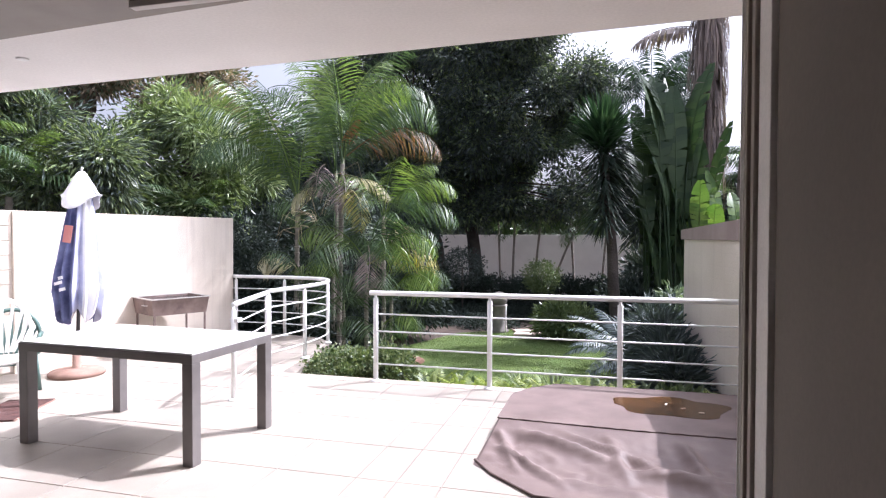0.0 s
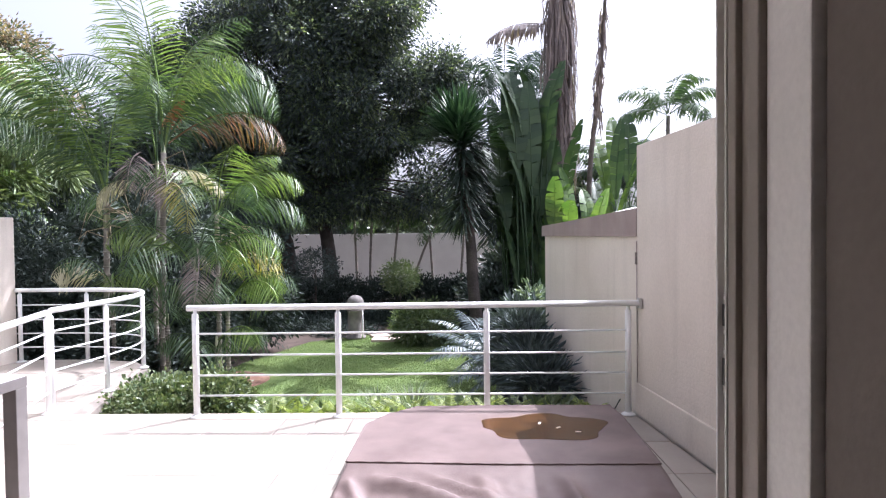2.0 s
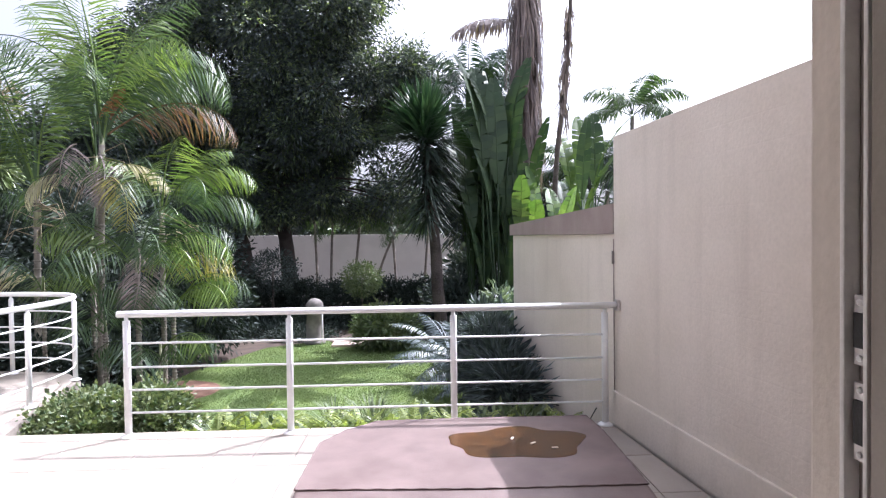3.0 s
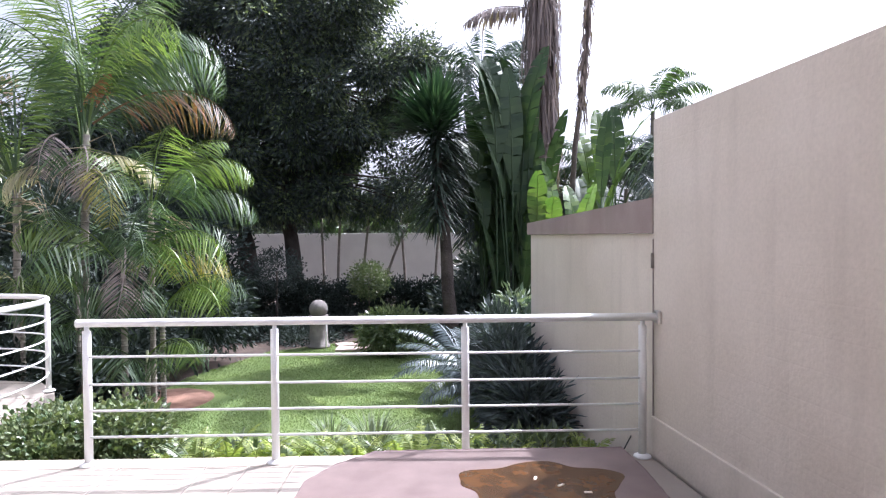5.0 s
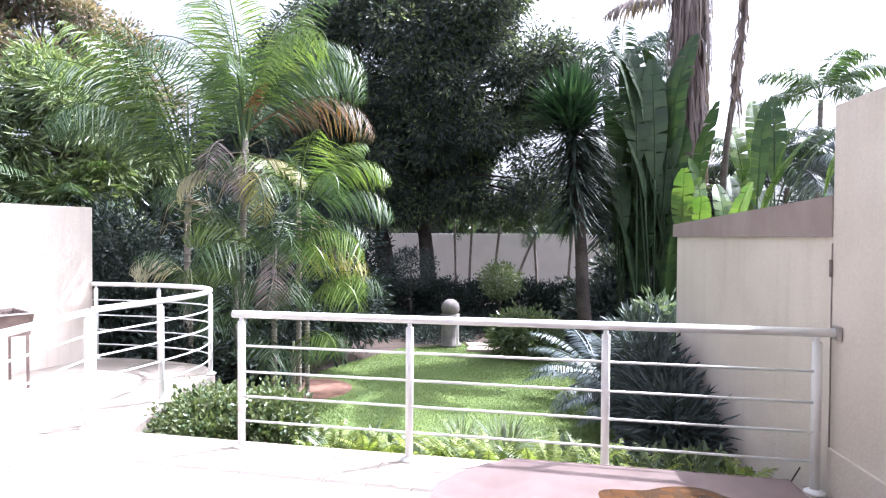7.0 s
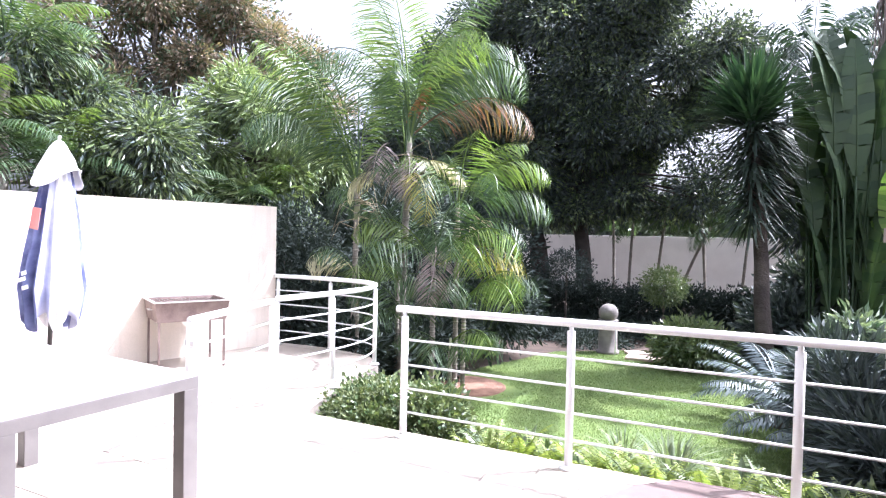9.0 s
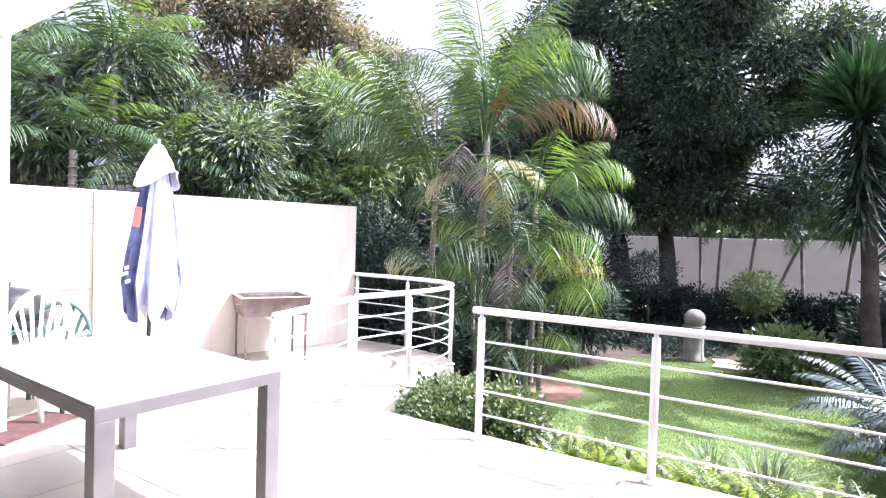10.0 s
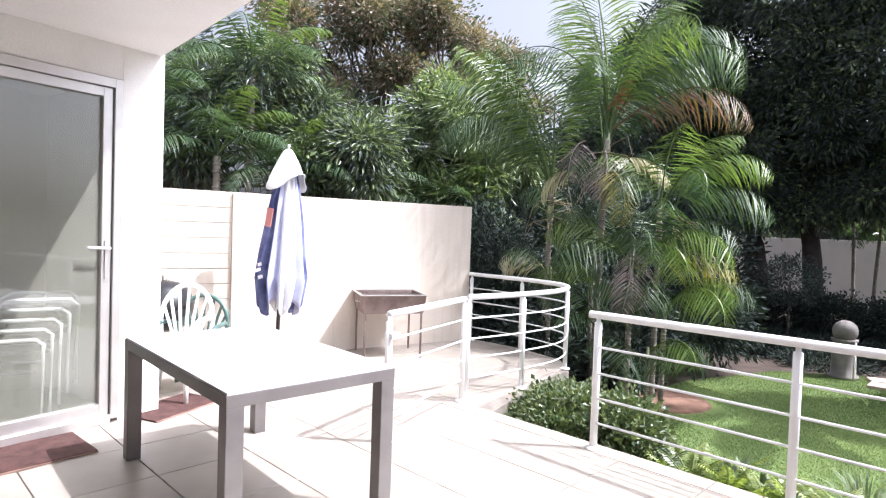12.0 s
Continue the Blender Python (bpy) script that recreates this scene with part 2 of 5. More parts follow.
MAIN = [(-4.55, -2.2), (-4.03, -4.40), (3.2, -4.40), (4.47, -4.15), (4.02, 0.12), (-1.02, 0.12), (-4.03, 0.12)]
ROOM = [(-2.95, -9.05), (3.1, -9.05), (3.1, -4.40), (-2.95, -4.40)]
BULGE = [(-4.03, 0.124), (-1.02, 0.124), (-1.40, 1.5), (-1.48, 2.08), (-1.85, 2.45), (-2.6, 2.62), (-3.46, 2.60)]
for name, poly in (("floor", MAIN), ("floor_room", ROOM), ("terrace_floor", BULGE)):
    bm = bmesh.new()
    prism(bm, poly, -1.1, -0.012)
    tagged(finish(bm, name, GROUT), "terrace slab under cream tiles", "floor", kind="structure")

L0, L1 = (-4.62, -2.4), (-3.47, 2.49)
wall("wall_left", L1, L0, -0.22, -1.0, 1.94, PLASTER, "sunlit cream plaster boundary wall with pilasters")
pm_, pl_ = along(L1, L0)
bm = bmesh.new()
box(bm, 3.16, 3.36, 0.002, 0.05, -1.0, 1.935, 0.006, pm_)
tagged(finish(bm, "trim_pilaster", PLASTER), "cream plaster pilaster on the boundary wall", "pilaster", kind="structure")
clad = tagged(new("trim_cladding"), "cream painted courses on the boundary wall beside the house", "cladding", kind="structure")
for k in range(11):
    bm = bmesh.new()
    box(bm, 3.365, 4.95, 0.003, 0.018, 0.02 + 0.174 * k, 0.186 + 0.174 * k, 0.005, pm_)
    part("course", bm, PLASTER, clad)
R0, R1 = (4.072, 0.06), (4.52, -4.2)
wall("wall_right", R1, R0, -0.24, -1.0, 2.42, PLASTER_R, "shaded beige plaster boundary wall")
ROOF_Z = 2.92
bm = bmesh.new()
prism(bm, [(-2.80, -2.10), (-2.40, -4.28), (4.6, -4.28), (4.5, -2.54)], ROOF_Z, ROOF_Z + 0.28)
tagged(finish(bm, "ceiling", CEIL), "white flat soffit of the covered patio", "ceiling", kind="structure")
# facade through which the walk leaves the room: pier, reveal, lintel, room behind
wall("wall_pier", (2.985, -4.03), (4.62, -4.15), -0.30, -0.5, 5.5, PLASTER, "cream plaster house pier beside the open door")
wall("wall_room_right", (2.945, -9.0), (2.945, -4.46), -0.25, -0.012, 3.2, TAUPE, "taupe painted room wall in shade")
bm = bmesh.new()
box(bm, 2.93, 3.18, -4.455, -4.335, 0, 2.62, 0.004)
tagged(finish(bm, "trim_reveal", WHITE), "pale painted plaster reveal beside the door frame", "trim", kind="structure")
wall("wall_room_back", (-3.1, -9.0), (3.19, -9.0), -0.2, -0.012, 3.2, TAUPE)
wall("wall_room_left", (-2.42, -4.3), (-2.9, -9.0), -0.2, -0.012, 3.2, TAUPE)
bm = bmesh.new()
prism(bm, [(-3.1, -9.2), (5.0, -9.2), (4.7, -4.32), (-2.6, -4.32)], 2.95, 3.2)
tagged(finish(bm, "ceiling_room", CEIL), "room ceiling", "ceiling", kind="structure")
bm = bmesh.new()
prism(bm, [(-2.42, -4.30), (3.2, -4.46), (3.2, -4.262), (-2.42, -3.80)], 2.60, ROOF_Z - 0.003)
tagged(finish(bm, "trim_lintel", ALU_DARK), "dark bronze lintel with a sliding door track", "lintel", kind="structure")
bm = bmesh.new()
box(bm, 0.62, 3.0, -4.215, -4.175, 2.570, 2.598, 0.003)
tagged(finish(bm, "trim_track", WHITE), "white door track under the soffit", "track", kind="structure")

# the open door's bronze frame post with its lock plates
door = tagged(new("door_1"), "bronze aluminium door frame standing open with lock plates", "door", kind="structure")
bm = bmesh.new()
box(bm, 2.918, 2.99, -4.333, -4.300, 0, 2.60, 0.004)
box(bm, 2.926, 2.99, -4.300, -4.262, 0, 2.60, 0.003)
box(bm, 2.915, 2.99, -4.262, -4.232, 0, 2.60, 0.004)
part("door_frame", bm, ALU_DARK, door)
for y0, y1 in ((-4.231, -4.224), (-4.196, -4.188)):
    bm = bmesh.new()
    box(bm, 2.913, 2.99, y0, y1, 0, 2.60, 0.002)
    part("door_edge", bm, WHITE, door, "pale lip of the door edge")
bm = bmesh.new()
box(bm, 2.930, 2.99, -4.223, -4.197, 0, 2.60, 0.002)
part("door_channel", bm, ALU_DARK, door, "recessed channel in the door edge")
for z0, z1 in ((1.335, 1.425), (1.445, 1.525)):
    bm = bmesh.new()
    box(bm, 2.922, 2.932, -4.221, -4.199, z0, z1, 0.001)
    plate = part("lock_plate", bm, ALU, door, "steel lock plate")
    bm = bmesh.new()
    box(bm, 2.9185, 2.924, -4.217, -4.203, z0 + 0.02, z1 - 0.02)
    part("lock_slot", bm, DARK, plate, "dark lock slot")
    for zz in (z0 + 0.008, z1 - 0.008):
        bm = bmesh.new()
        lathe(bm, [(0.004, 0), (0.004, 0.003), (0.002, 0.004)], 8)
        bmesh.ops.transform(bm, verts=bm.verts, matrix=pose(2.9225, -4.210, zz, 0, -90, 0))
        part("screw", bm, RAIL, plate, "bright screw head")

# house wall with the glass door at the far end of the covered patio
D0, D1 = (-2.81, -2.07), (-2.425, -4.15)
DM, DLEN = along(D0, D1)


def door_wall_box(s0, s1, z0, z1, t0, t1, bevel=0.004):
    """A box on the house wall: s along it from the outer corner, t out of its face."""
    b = bmesh.new()
    box(b, s0, s1, t0, t1, z0, z1, bevel, DM)
    return b


tagged(finish(door_wall_box(0, 0.335, -1.0, 5.5, -0.25, 0), "wall_house", WHITE), "sunlit white painted house wall end", "wall", kind="structure")
tagged(finish(door_wall_box(0.335, DLEN, 2.66, 5.5, -0.25, 0), "wall_over_door", WHITE), "white wall over the glass door", "wall", kind="structure")
tagged(finish(door_wall_box(2.0, DLEN, -0.1, 2.66, -0.25, 0), "wall_house_inner", WHITE), "white wall beside the glass door", "wall", kind="structure")
wall("wall_house_return", (-6.5, -2.9), (-2.99, -2.11), -0.2, -1.0, 5.5, WHITE, "white house wall round the corner")
gdoor = tagged(new("door_2"), "closed aluminium framed glass door with a lever handle", "door", kind="structure")
bm = door_wall_box(0.34, 0.40, 0.03, 2.655, -0.10, 0.02)
for b in ((1.93, 1.995, 0.03, 2.655), (0.40, 1.93, 2.585, 2.655), (0.40, 1.93, 0.0, 0.07)):
    box(bm, b[0], b[1], -0.10, 0.02, b[2], b[3], 0.004, DM)
part("door_frame", bm, ALU, gdoor)
leaf = part("door_leaf", door_wall_box(0.405, 0.475, 0.075, 2.58, -0.07, -0.005), ALU, gdoor, "aluminium door stile")
bm = door_wall_box(1.86, 1.925, 0.075, 2.58, -0.07, -0.005)
box(bm, 0.475, 1.86, -0.07, -0.005, 2.51, 2.58, 0.004, DM)
box(bm, 0.475, 1.86, -0.07, -0.005, 0.075, 0.16, 0.004, DM)
part("door_rail", bm, ALU, gdoor)
bm = door_wall_box(0.465, 1.87, 0.15, 2.52, -0.046, -0.038, 0)
pane = part("pane", bm, GLASS, gdoor, "clear glass pane reflecting the garden")
pane.visible_shadow = False
bm = door_wall_box(0.425, 0.455, 1.12, 1.42, -0.005, 0.008, 0.003)
part("handle_plate", bm, ALU, leaf)
bm = bmesh.new()
tube(bm, [DM @ Vector((0.44, 0.005, 1.36)), DM @ Vector((0.44, 0.05, 1.36)), DM @ Vector((0.47, 0.06, 1.362)), DM @ Vector((0.60, 0.055, 1.366))], 0.011)
part("door_handle", bm, RAIL, leaf, "white lever handle", True)

# lower stretch of the boundary wall beyond the rail, with its sloped coping
LOWA, LOWB = (4.10, 0.065), (3.72, 3.15)
m, length = along(LOWB, LOWA)
bm = bmesh.new()
prof = [(0, LAWN_Z - 0.3), (length, LAWN_Z - 0.3), (length, 1.60), (0, 1.60)]
fr = [bm.verts.new(m @ Vector((s, 0, z))) for s, z in prof]
bk = [bm.verts.new(m @ Vector((s, 0.2, z))) for s, z in prof]
bm.faces.new(fr), bm.faces.new(bk[::-1])
for i in range(4):
    bm.faces.new((fr[i], bk[i], bk[(i + 1) % 4], fr[(i + 1) % 4]))
bmesh.ops.recalc_face_normals(bm, faces=bm.faces)
tagged(finish(bm, "wall_low", PLASTER_R), "lower beige plaster garden wall", "wall", kind="structure")
bm = bmesh.new()
fr = [bm.verts.new(m @ Vector((s, -0.035, z))) for s, z in ((-0.05, 1.603), (length, 1.603), (length, 1.86), (-0.05, 1.745))]
bk = [bm.verts.new(m @ Vector((s, 0.24, z))) for s, z in ((-0.05, 1.603), (length, 1.603), (length, 1.86), (-0.05, 1.745))]
bm.faces.new(fr), bm.faces.new(bk[::-1])
for i in range(4):
    bm.faces.new((fr[i], bk[i], bk[(i + 1) % 4], fr[(i + 1) % 4]))
bmesh.ops.recalc_face_normals(bm, faces=bm.faces)
tagged(finish(bm, "trim_coping", CAP), "brown sloped coping on the low wall", "coping", kind="structure")
# plinth band along the foot of the shaded wall
m, length = along(R1, R0)
bm = bmesh.new()
box(bm, 0, length, -0.022, -0.002, -0.01, 0.28, 0.008, m @ Matrix.Translation((0, 0.02, 0)))
tagged(finish(bm, "baseboard", PLASTER_R), "plaster plinth band along the wall foot", "plinth", kind="structure")

# far garden wall
wall("wall_far", (40, 18.0), (-40, 18.6), -0.25, LAWN_Z - 0.3, 1.72, WHITE, "far white plaster garden wall")


# ---- rails ----
def rail_bars(pts, zs, r, parent, name, label=""):
    for z in zs:
        b = bmesh.new()
        tube(b, [(x, y, z) for x, y in pts], r, 8)
        part(name, b, RAIL, parent, label, True)


def rail_post(parent, x, y, top, r=0.024):
    b = bmesh.new()
    lathe(b, [(r, 0.019), (r, top - 0.055), (r * 0.55, top - 0.05), (r * 0.55, top - 0.02)], 14, (x, y, 0))
    post = part("post", b, RAIL, parent, "", True)
    b = bmesh.new()
    lathe(b, [(0.062, 0.0), (0.062, 0.008), (0.045, 0.018), (r + 0.004, 0.022), (r + 0.002, 0.026)], 16, (x, y, 0))
    part("base_flange", b, RAIL, post, "", True)


fence = tagged(new("balcony_rail"), "white tubular steel balcony rail with four thin bars", "railing")
b = bmesh.new()
tube(b, [(-0.02, 0.02, 0.998), (0.0, 0.02, 0.998), (4.09, -0.03, 1.012)], 0.028, 14)
part("handrail", b, RAIL, fence, "", True)
for x in (0.055, 1.36, 2.705, 3.975):
    rail_post(fence, x, 0.01, 1.0, 0.028)
rail_bars([(0.055, 0), (3.975, 0)], (0.20, 0.385, 0.57, 0.765), 0.009, fence, "bar")


def spline(pts, per=8):
    out = []
    for i in range(len(pts) - 1):
        a, b_, c, d = (Vector(pts[max(0, min(len(pts) - 1, i + k))]) for k in (-1, 0, 1, 2))
        for s in range(per):
            t = s / per
            out.append(tuple(0.5 * ((2 * b_) + (c - a) * t + (2 * a - 5 * b_ + 4 * c - d) * t * t + (3 * b_ - a - 3 * c + d) * t ** 3)))
    return out + [tuple(pts[-1])]


gate = tagged(new("rail_gate"), "white tubular steel gate in the terrace rail", "gate")
G0, G1 = (-1.03, -1.09), (-1.40, 0.13)
b = bmesh.new()
tube(b, [(*G0, 0.955), (*G1, 0.955)], 0.028, 12)
part("handrail", b, RAIL, gate, "", True)
for x, y in (G0, G1):
    rail_post(gate, x, y, 0.955, 0.026)
rail_bars([G0, G1], (0.2, 0.385, 0.57, 0.765), 0.009, gate, "bar")
b = bmesh.new()
box(b, G0[0] - 0.03, G0[0] + 0.06, G0[1] - 0.02, G0[1] + 0.06, 0.78, 0.82, 0.004)
part("latch", b, RAIL, gate, "white gate latch")

curve_rail = tagged(new("curved_rail"), "curved white tubular steel rail round the terrace end", "railing")
CURVE = spline([(-1.42, 0.21), (-1.33, 0.95), (-1.36, 1.65), (-1.62, 2.18), (-2.10, 2.40), (-2.75, 2.48), (-3.46, 2.47)])
b = bmesh.new()
tube(b, [(x, y, 0.965) for x, y in CURVE], 0.028, 12)
part("handrail", b, RAIL, curve_rail, "", True)
for k in (0, 8, 22, 37, 47):
    rail_post(curve_rail, *CURVE[k], 0.965, 0.026)
rail_bars(CURVE, (0.2, 0.385, 0.57, 0.765), 0.009, curve_rail, "bar")

# ---- table, cover, umbrella, barbecue ----
T0, T1 = Vector((-0.275, -2.69)), Vector((-1.93, -2.61))
tm, tlen = along(T1, T0)
table = tagged(new("patio_table"), "square grey metal patio table with a pale top", "table")
TW, TH = 0.97, 0.81
b = bmesh.new()
box(b, 0.0, tlen, 0.0, TW, TH - 0.075, TH - 0.012, 0.004, tm)
part("table_frame", b, TABLE, table)
# pale top drawn over the frame's rim, in place of sun glare there
b = bmesh.new()
box(b, 0.006, tlen - 0.006, 0.006, TW - 0.006, TH - 0.013, TH, 0.003, tm)
part("tabletop", b, TABLETOP, table, "pale frosted top, glaring in the sun")
for x in (0.0, tlen - 0.09):
    for y in (0.0, TW - 0.09):
        b = bmesh.new()
        box(b, x + 0.001, x + 0.089, y + 0.001, y + 0.089, 0, TH - 0.074, 0.005, tm)
        part("leg", b, TABLE, table)

# low vinyl cover over a sunken spa: taut top with a puddle, skirt spread in folds on the floor
cover = tagged(new("spa_cover"), "low brown vinyl spa cover with a rusty puddle on top", "spa cover")
TOPP = [(1.72, -1.46), (1.74, -0.72), (1.88, -0.47), (2.11, -0.26), (3.72, -0.25), (3.74, -0.60), (3.71, -1.52), (2.72, -1.50)]
CTOP = 0.16
b = bmesh.new()
ring = []
for i in range(len(TOPP)):
    p0, p1 = Vector(TOPP[i]), Vector(TOPP[(i + 1) % len(TOPP)])
    steps = max(2, int((p1 - p0).length / 0.02))
    ring += [p0.lerp(p1, s / steps) for s in range(steps)]
mid = sum(ring, Vector((0, 0))) / len(ring)


def fold_line(x, y, ax, ay, bx, by, wide):
    """The height of one long fold that runs from a to b and fades at its ends."""
    d, q = Vector((bx - ax, by - ay)), Vector((x - ax, y - ay))
    t = q.dot(d) / d.length_squared
    off = (q - d * t).length + 0.03 * noise.noise(Vector((x * 5, y * 5, 2)))
    return math.exp(-(off / wide) ** 2) * max(0.0, 1 - abs(2 * t - 1) ** 3)


FOLDS = ((1.85, -1.62, 2.60, -2.00, 0.045, 0.085), (2.15, -1.56, 2.95, -2.12, 0.04, 0.09), (2.55, -1.56, 2.70, -2.3, 0.05, 0.06), (1.72, -1.80, 2.35, -2.42, 0.03, 0.075), (2.55, -2.10, 3.6, -2.22, 0.04, 0.08), (3.05, -1.56, 3.25, -2.4, 0.05, 0.07), (2.2, -2.28, 3.1, -2.46, 0.03, 0.07), (1.72, -1.60, 1.95, -2.2, 0.035, 0.06))
rows = []
for lvl in range(33):
    row, f = [], lvl / 32
    for i, p in enumerate(ring):
        out = (p - mid).normalized()
        front = min(1.0, max(0.0, (-1.30 - p.y) / 0.16))
        reach = Vector((out.x * (0.075 + 0.02 * noise.noise(Vector((p.x * 3, p.y * 3, 4)))), out.y * 0.05 - front * (0.62 + 0.42 * min(1.0, max(0.0, (p.x - 1.72) / 0.5)) + 0.05 * noise.noise(Vector((p.x * 4, 0, 7))))))
        q = p + out * 0.02 + reach * f
        z = (CTOP - 0.006) * (1 - f) ** (1.0 + 0.7 * front)
        swell = math.sin(math.pi * min(1.0, f * 1.04)) * front
        z += swell * 0.8 * max(high * fold_line(q.x, q.y, ax, ay, bx, by, wide) for ax, ay, bx, by, wide, high in FOLDS)
        z += swell * 0.03 * noise.noise(Vector((q.x * 4, q.y * 4, 9))) + swell * 0.012 * noise.noise(Vector((q.x * 13, q.y * 13, 5))) + 0.012 * f * (1 - abs(noise.noise(Vector((q.x * 11, q.y * 11, 3)))) * 3) * (1 - front * 0.5)
        row.append(b.verts.new((q.x, q.y, max(0.006, z))))
    rows.append(row)
count = len(ring)
for a, c in zip(rows, rows[1:]):
    for k in range(count):
        b.faces.new((a[(k + 1) % count], a[k], c[k], c[(k + 1) % count]))
part("skirt", b, CLOTH, cover, "creased vinyl skirt spread on the floor", True)
b = bmesh.new()
tube(b, [(p.x, p.y, 0.012) for p in (Vector(TOPP[0]) + Vector((-0.1, -0.58)), Vector((1.78, -2.26)), Vector((2.10, -2.54)), Vector((2.6, -2.58)))], 0.010, 6)
part("hem", b, CLOTH, cover, "stitched hem", True)
b = bmesh.new()
PC, PR = Vector((3.10, -0.78)), Vector((0.48, 0.29))
prev = [b.verts.new((p.x, p.y, CTOP)) for p in (q + (q - mid).normalized() * 0.022 for q in ring)]
for lvl in range(1, 16):
    f = 1 - lvl / 15.5
    row = []
    for p in ring:
        q = mid + (p - mid) * f
        e = Vector(((q.x - PC.x) / PR.x, (q.y - PC.y) / PR.y)).length
        sag = 0.005 * noise.noise(Vector((q.x * 3, q.y * 3, 1))) * min(1, max(0, e - 0.9)) - 0.002
        row.append(b.verts.new((q.x, q.y, CTOP + sag)))
    for k in range(count):
        b.faces.new((prev[k], prev[(k + 1) % count], row[(k + 1) % count], row[k]))
    prev = row
b.faces.new(prev)
ctop = part("cover_top", b, CLOTH, cover, "taut vinyl top", True)
b = bmesh.new()
tube(b, [(p.x + (p - mid).normalized().x * 0.026, p.y + (p - mid).normalized().y * 0.026, CTOP - 0.003 + 0.002 * math.sin(i)) for i, p in enumerate(ring + ring[:1])], 0.006, 6)
part("seam", b, CLOTH, cover, "piped seam", True)
b = bmesh.new()
pts = []
for k in range(64):
    a = 2 * math.pi * k / 64
    r = 1 + 0.22 * noise.noise(Vector((math.cos(a) * 1.7, math.sin(a) * 1.7, 3))) + 0.06 * math.sin(5 * a)
    pts.append((PC.x + PR.x * r * math.cos(a), PC.y + PR.y * r * math.sin(a)))
prism(b, pts, CTOP - 0.01, CTOP + 0.001)
part("puddle", b, PUDDLE, ctop, "shallow rust-coloured rain puddle")
for k in range(3):
    b = bmesh.new()
    box(b, -0.022, 0.022, -0.008, 0.008, 0, 0.006, 0.002, pose(3.33 - 0.13 * k, -0.93 + 0.10 * k, CTOP + 0.0008, 0, 0, 35 * k))
    tagged(finish(b, "fallen_leaf", PLASTER), "small pale fallen leaf in the puddle", "leaf", "fallen leaves on the cover")

# ---- garden ----
BARK = material("grey_bark", (0.10, 0.085, 0.07), (0.17, 0.15, 0.125), 0.9, 6, fine=40, bump=0.8, bdist=0.03)
BARK_DARK = material("dark_bark", (0.045, 0.035, 0.03), (0.08, 0.065, 0.055), 0.9, 5, fine=30, bump=0.8, bdist=0.03)
PALM_BARK = material("ringed_palm_stem", (0.20, 0.18, 0.15), (0.32, 0.29, 0.25), 0.85, 7, fine=25, bump=0.6, bdist=0.02)
DRY = leaf_material("dry_brown_leaf", (0.13, 0.105, 0.10), (0.34, 0.28, 0.265), 0.8, 0.15)
ORANGE = leaf_material("orange_dry_leaf", (0.22, 0.09, 0.05), (0.36, 0.19, 0.10), 0.6, 0.4)
RUSTY = leaf_material("rusty_palm_leaf", (0.07, 0.085, 0.045), (0.25, 0.12, 0.075), 0.55, 0.35)
STRAW = material("straw_stalk", (0.30, 0.25, 0.15), (0.42, 0.36, 0.24), 0.8, 6, fine=60)
PALE = leaf_material("pale_bleached_leaf", (0.45, 0.42, 0.30), (0.55, 0.52, 0.38), 0.5, 0.35)
PALM = leaf_material("palm_green", (0.040, 0.080, 0.038), (0.10, 0.155, 0.07), 0.46, 0.30)
PALM_DARK = leaf_material("palm_dark_green", (0.028, 0.055, 0.04), (0.06, 0.10, 0.07), 0.4, 0.2)
PALM_LIME = leaf_material("palm_lime_green", (0.10, 0.17, 0.045), (0.19, 0.26, 0.08), 0.36, 0.34)
PALM_GOLD = leaf_material("palm_golden_green", (0.20, 0.22, 0.06), (0.36, 0.31, 0.09), 0.45, 0.4)
DARKLEAF = leaf_material("dark_tree_leaf", (0.034, 0.052, 0.048), (0.085, 0.11, 0.10), 0.4, 0.14)
# darkened copy of the tree leaf; the shade under the trees is in its colour
SHADED_LEAF = leaf_material("shade_darkened_leaf", (0.020, 0.034, 0.030), (0.050, 0.070, 0.058), 0.75, 0.1)
BLUE_DARK = leaf_material("dark_blue_green_leaf", (0.035, 0.05, 0.052), (0.085, 0.11, 0.115), 0.6, 0.15)
MIDLEAF = leaf_material("mid_green_leaf", (0.07, 0.105, 0.06), (0.16, 0.20, 0.12), 0.34, 0.22)
LIGHTLEAF = leaf_material("light_green_leaf", (0.15, 0.21, 0.095), (0.31, 0.38, 0.19), 0.36, 0.3)
BROWNLEAF = leaf_material("brown_green_leaf", (0.20, 0.17, 0.12), (0.36, 0.28, 0.23), 0.6, 0.3)
BLUELEAF = leaf_material("blue_grey_cycad", (0.07, 0.10, 0.105), (0.18, 0.22, 0.235), 0.45, 0.2)
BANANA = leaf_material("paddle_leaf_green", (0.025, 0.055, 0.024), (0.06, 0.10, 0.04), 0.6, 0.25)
# lighter copy of the paddle leaf, coloured for leaves the sun shines through
BANANA_LIT = leaf_material("paddle_leaf_backlit", (0.06, 0.125, 0.028), (0.14, 0.225, 0.05), 0.45, 0.35)
PALE_SHRUB = leaf_material("variegated_leaf", (0.05, 0.10, 0.06), (0.34, 0.40, 0.30), 0.45, 0.2)
IVY_DARK = leaf_material("ground_ivy_leaf", (0.045, 0.08, 0.035), (0.20, 0.24, 0.12), 0.35, 0.25)
IVY = leaf_material("ivy_leaf", (0.08, 0.125, 0.055), (0.22, 0.27, 0.14), 0.3, 0.3)
FERN = leaf_material("fern_yellow_green", (0.17, 0.235, 0.06), (0.32, 0.37, 0.12), 0.45, 0.45)
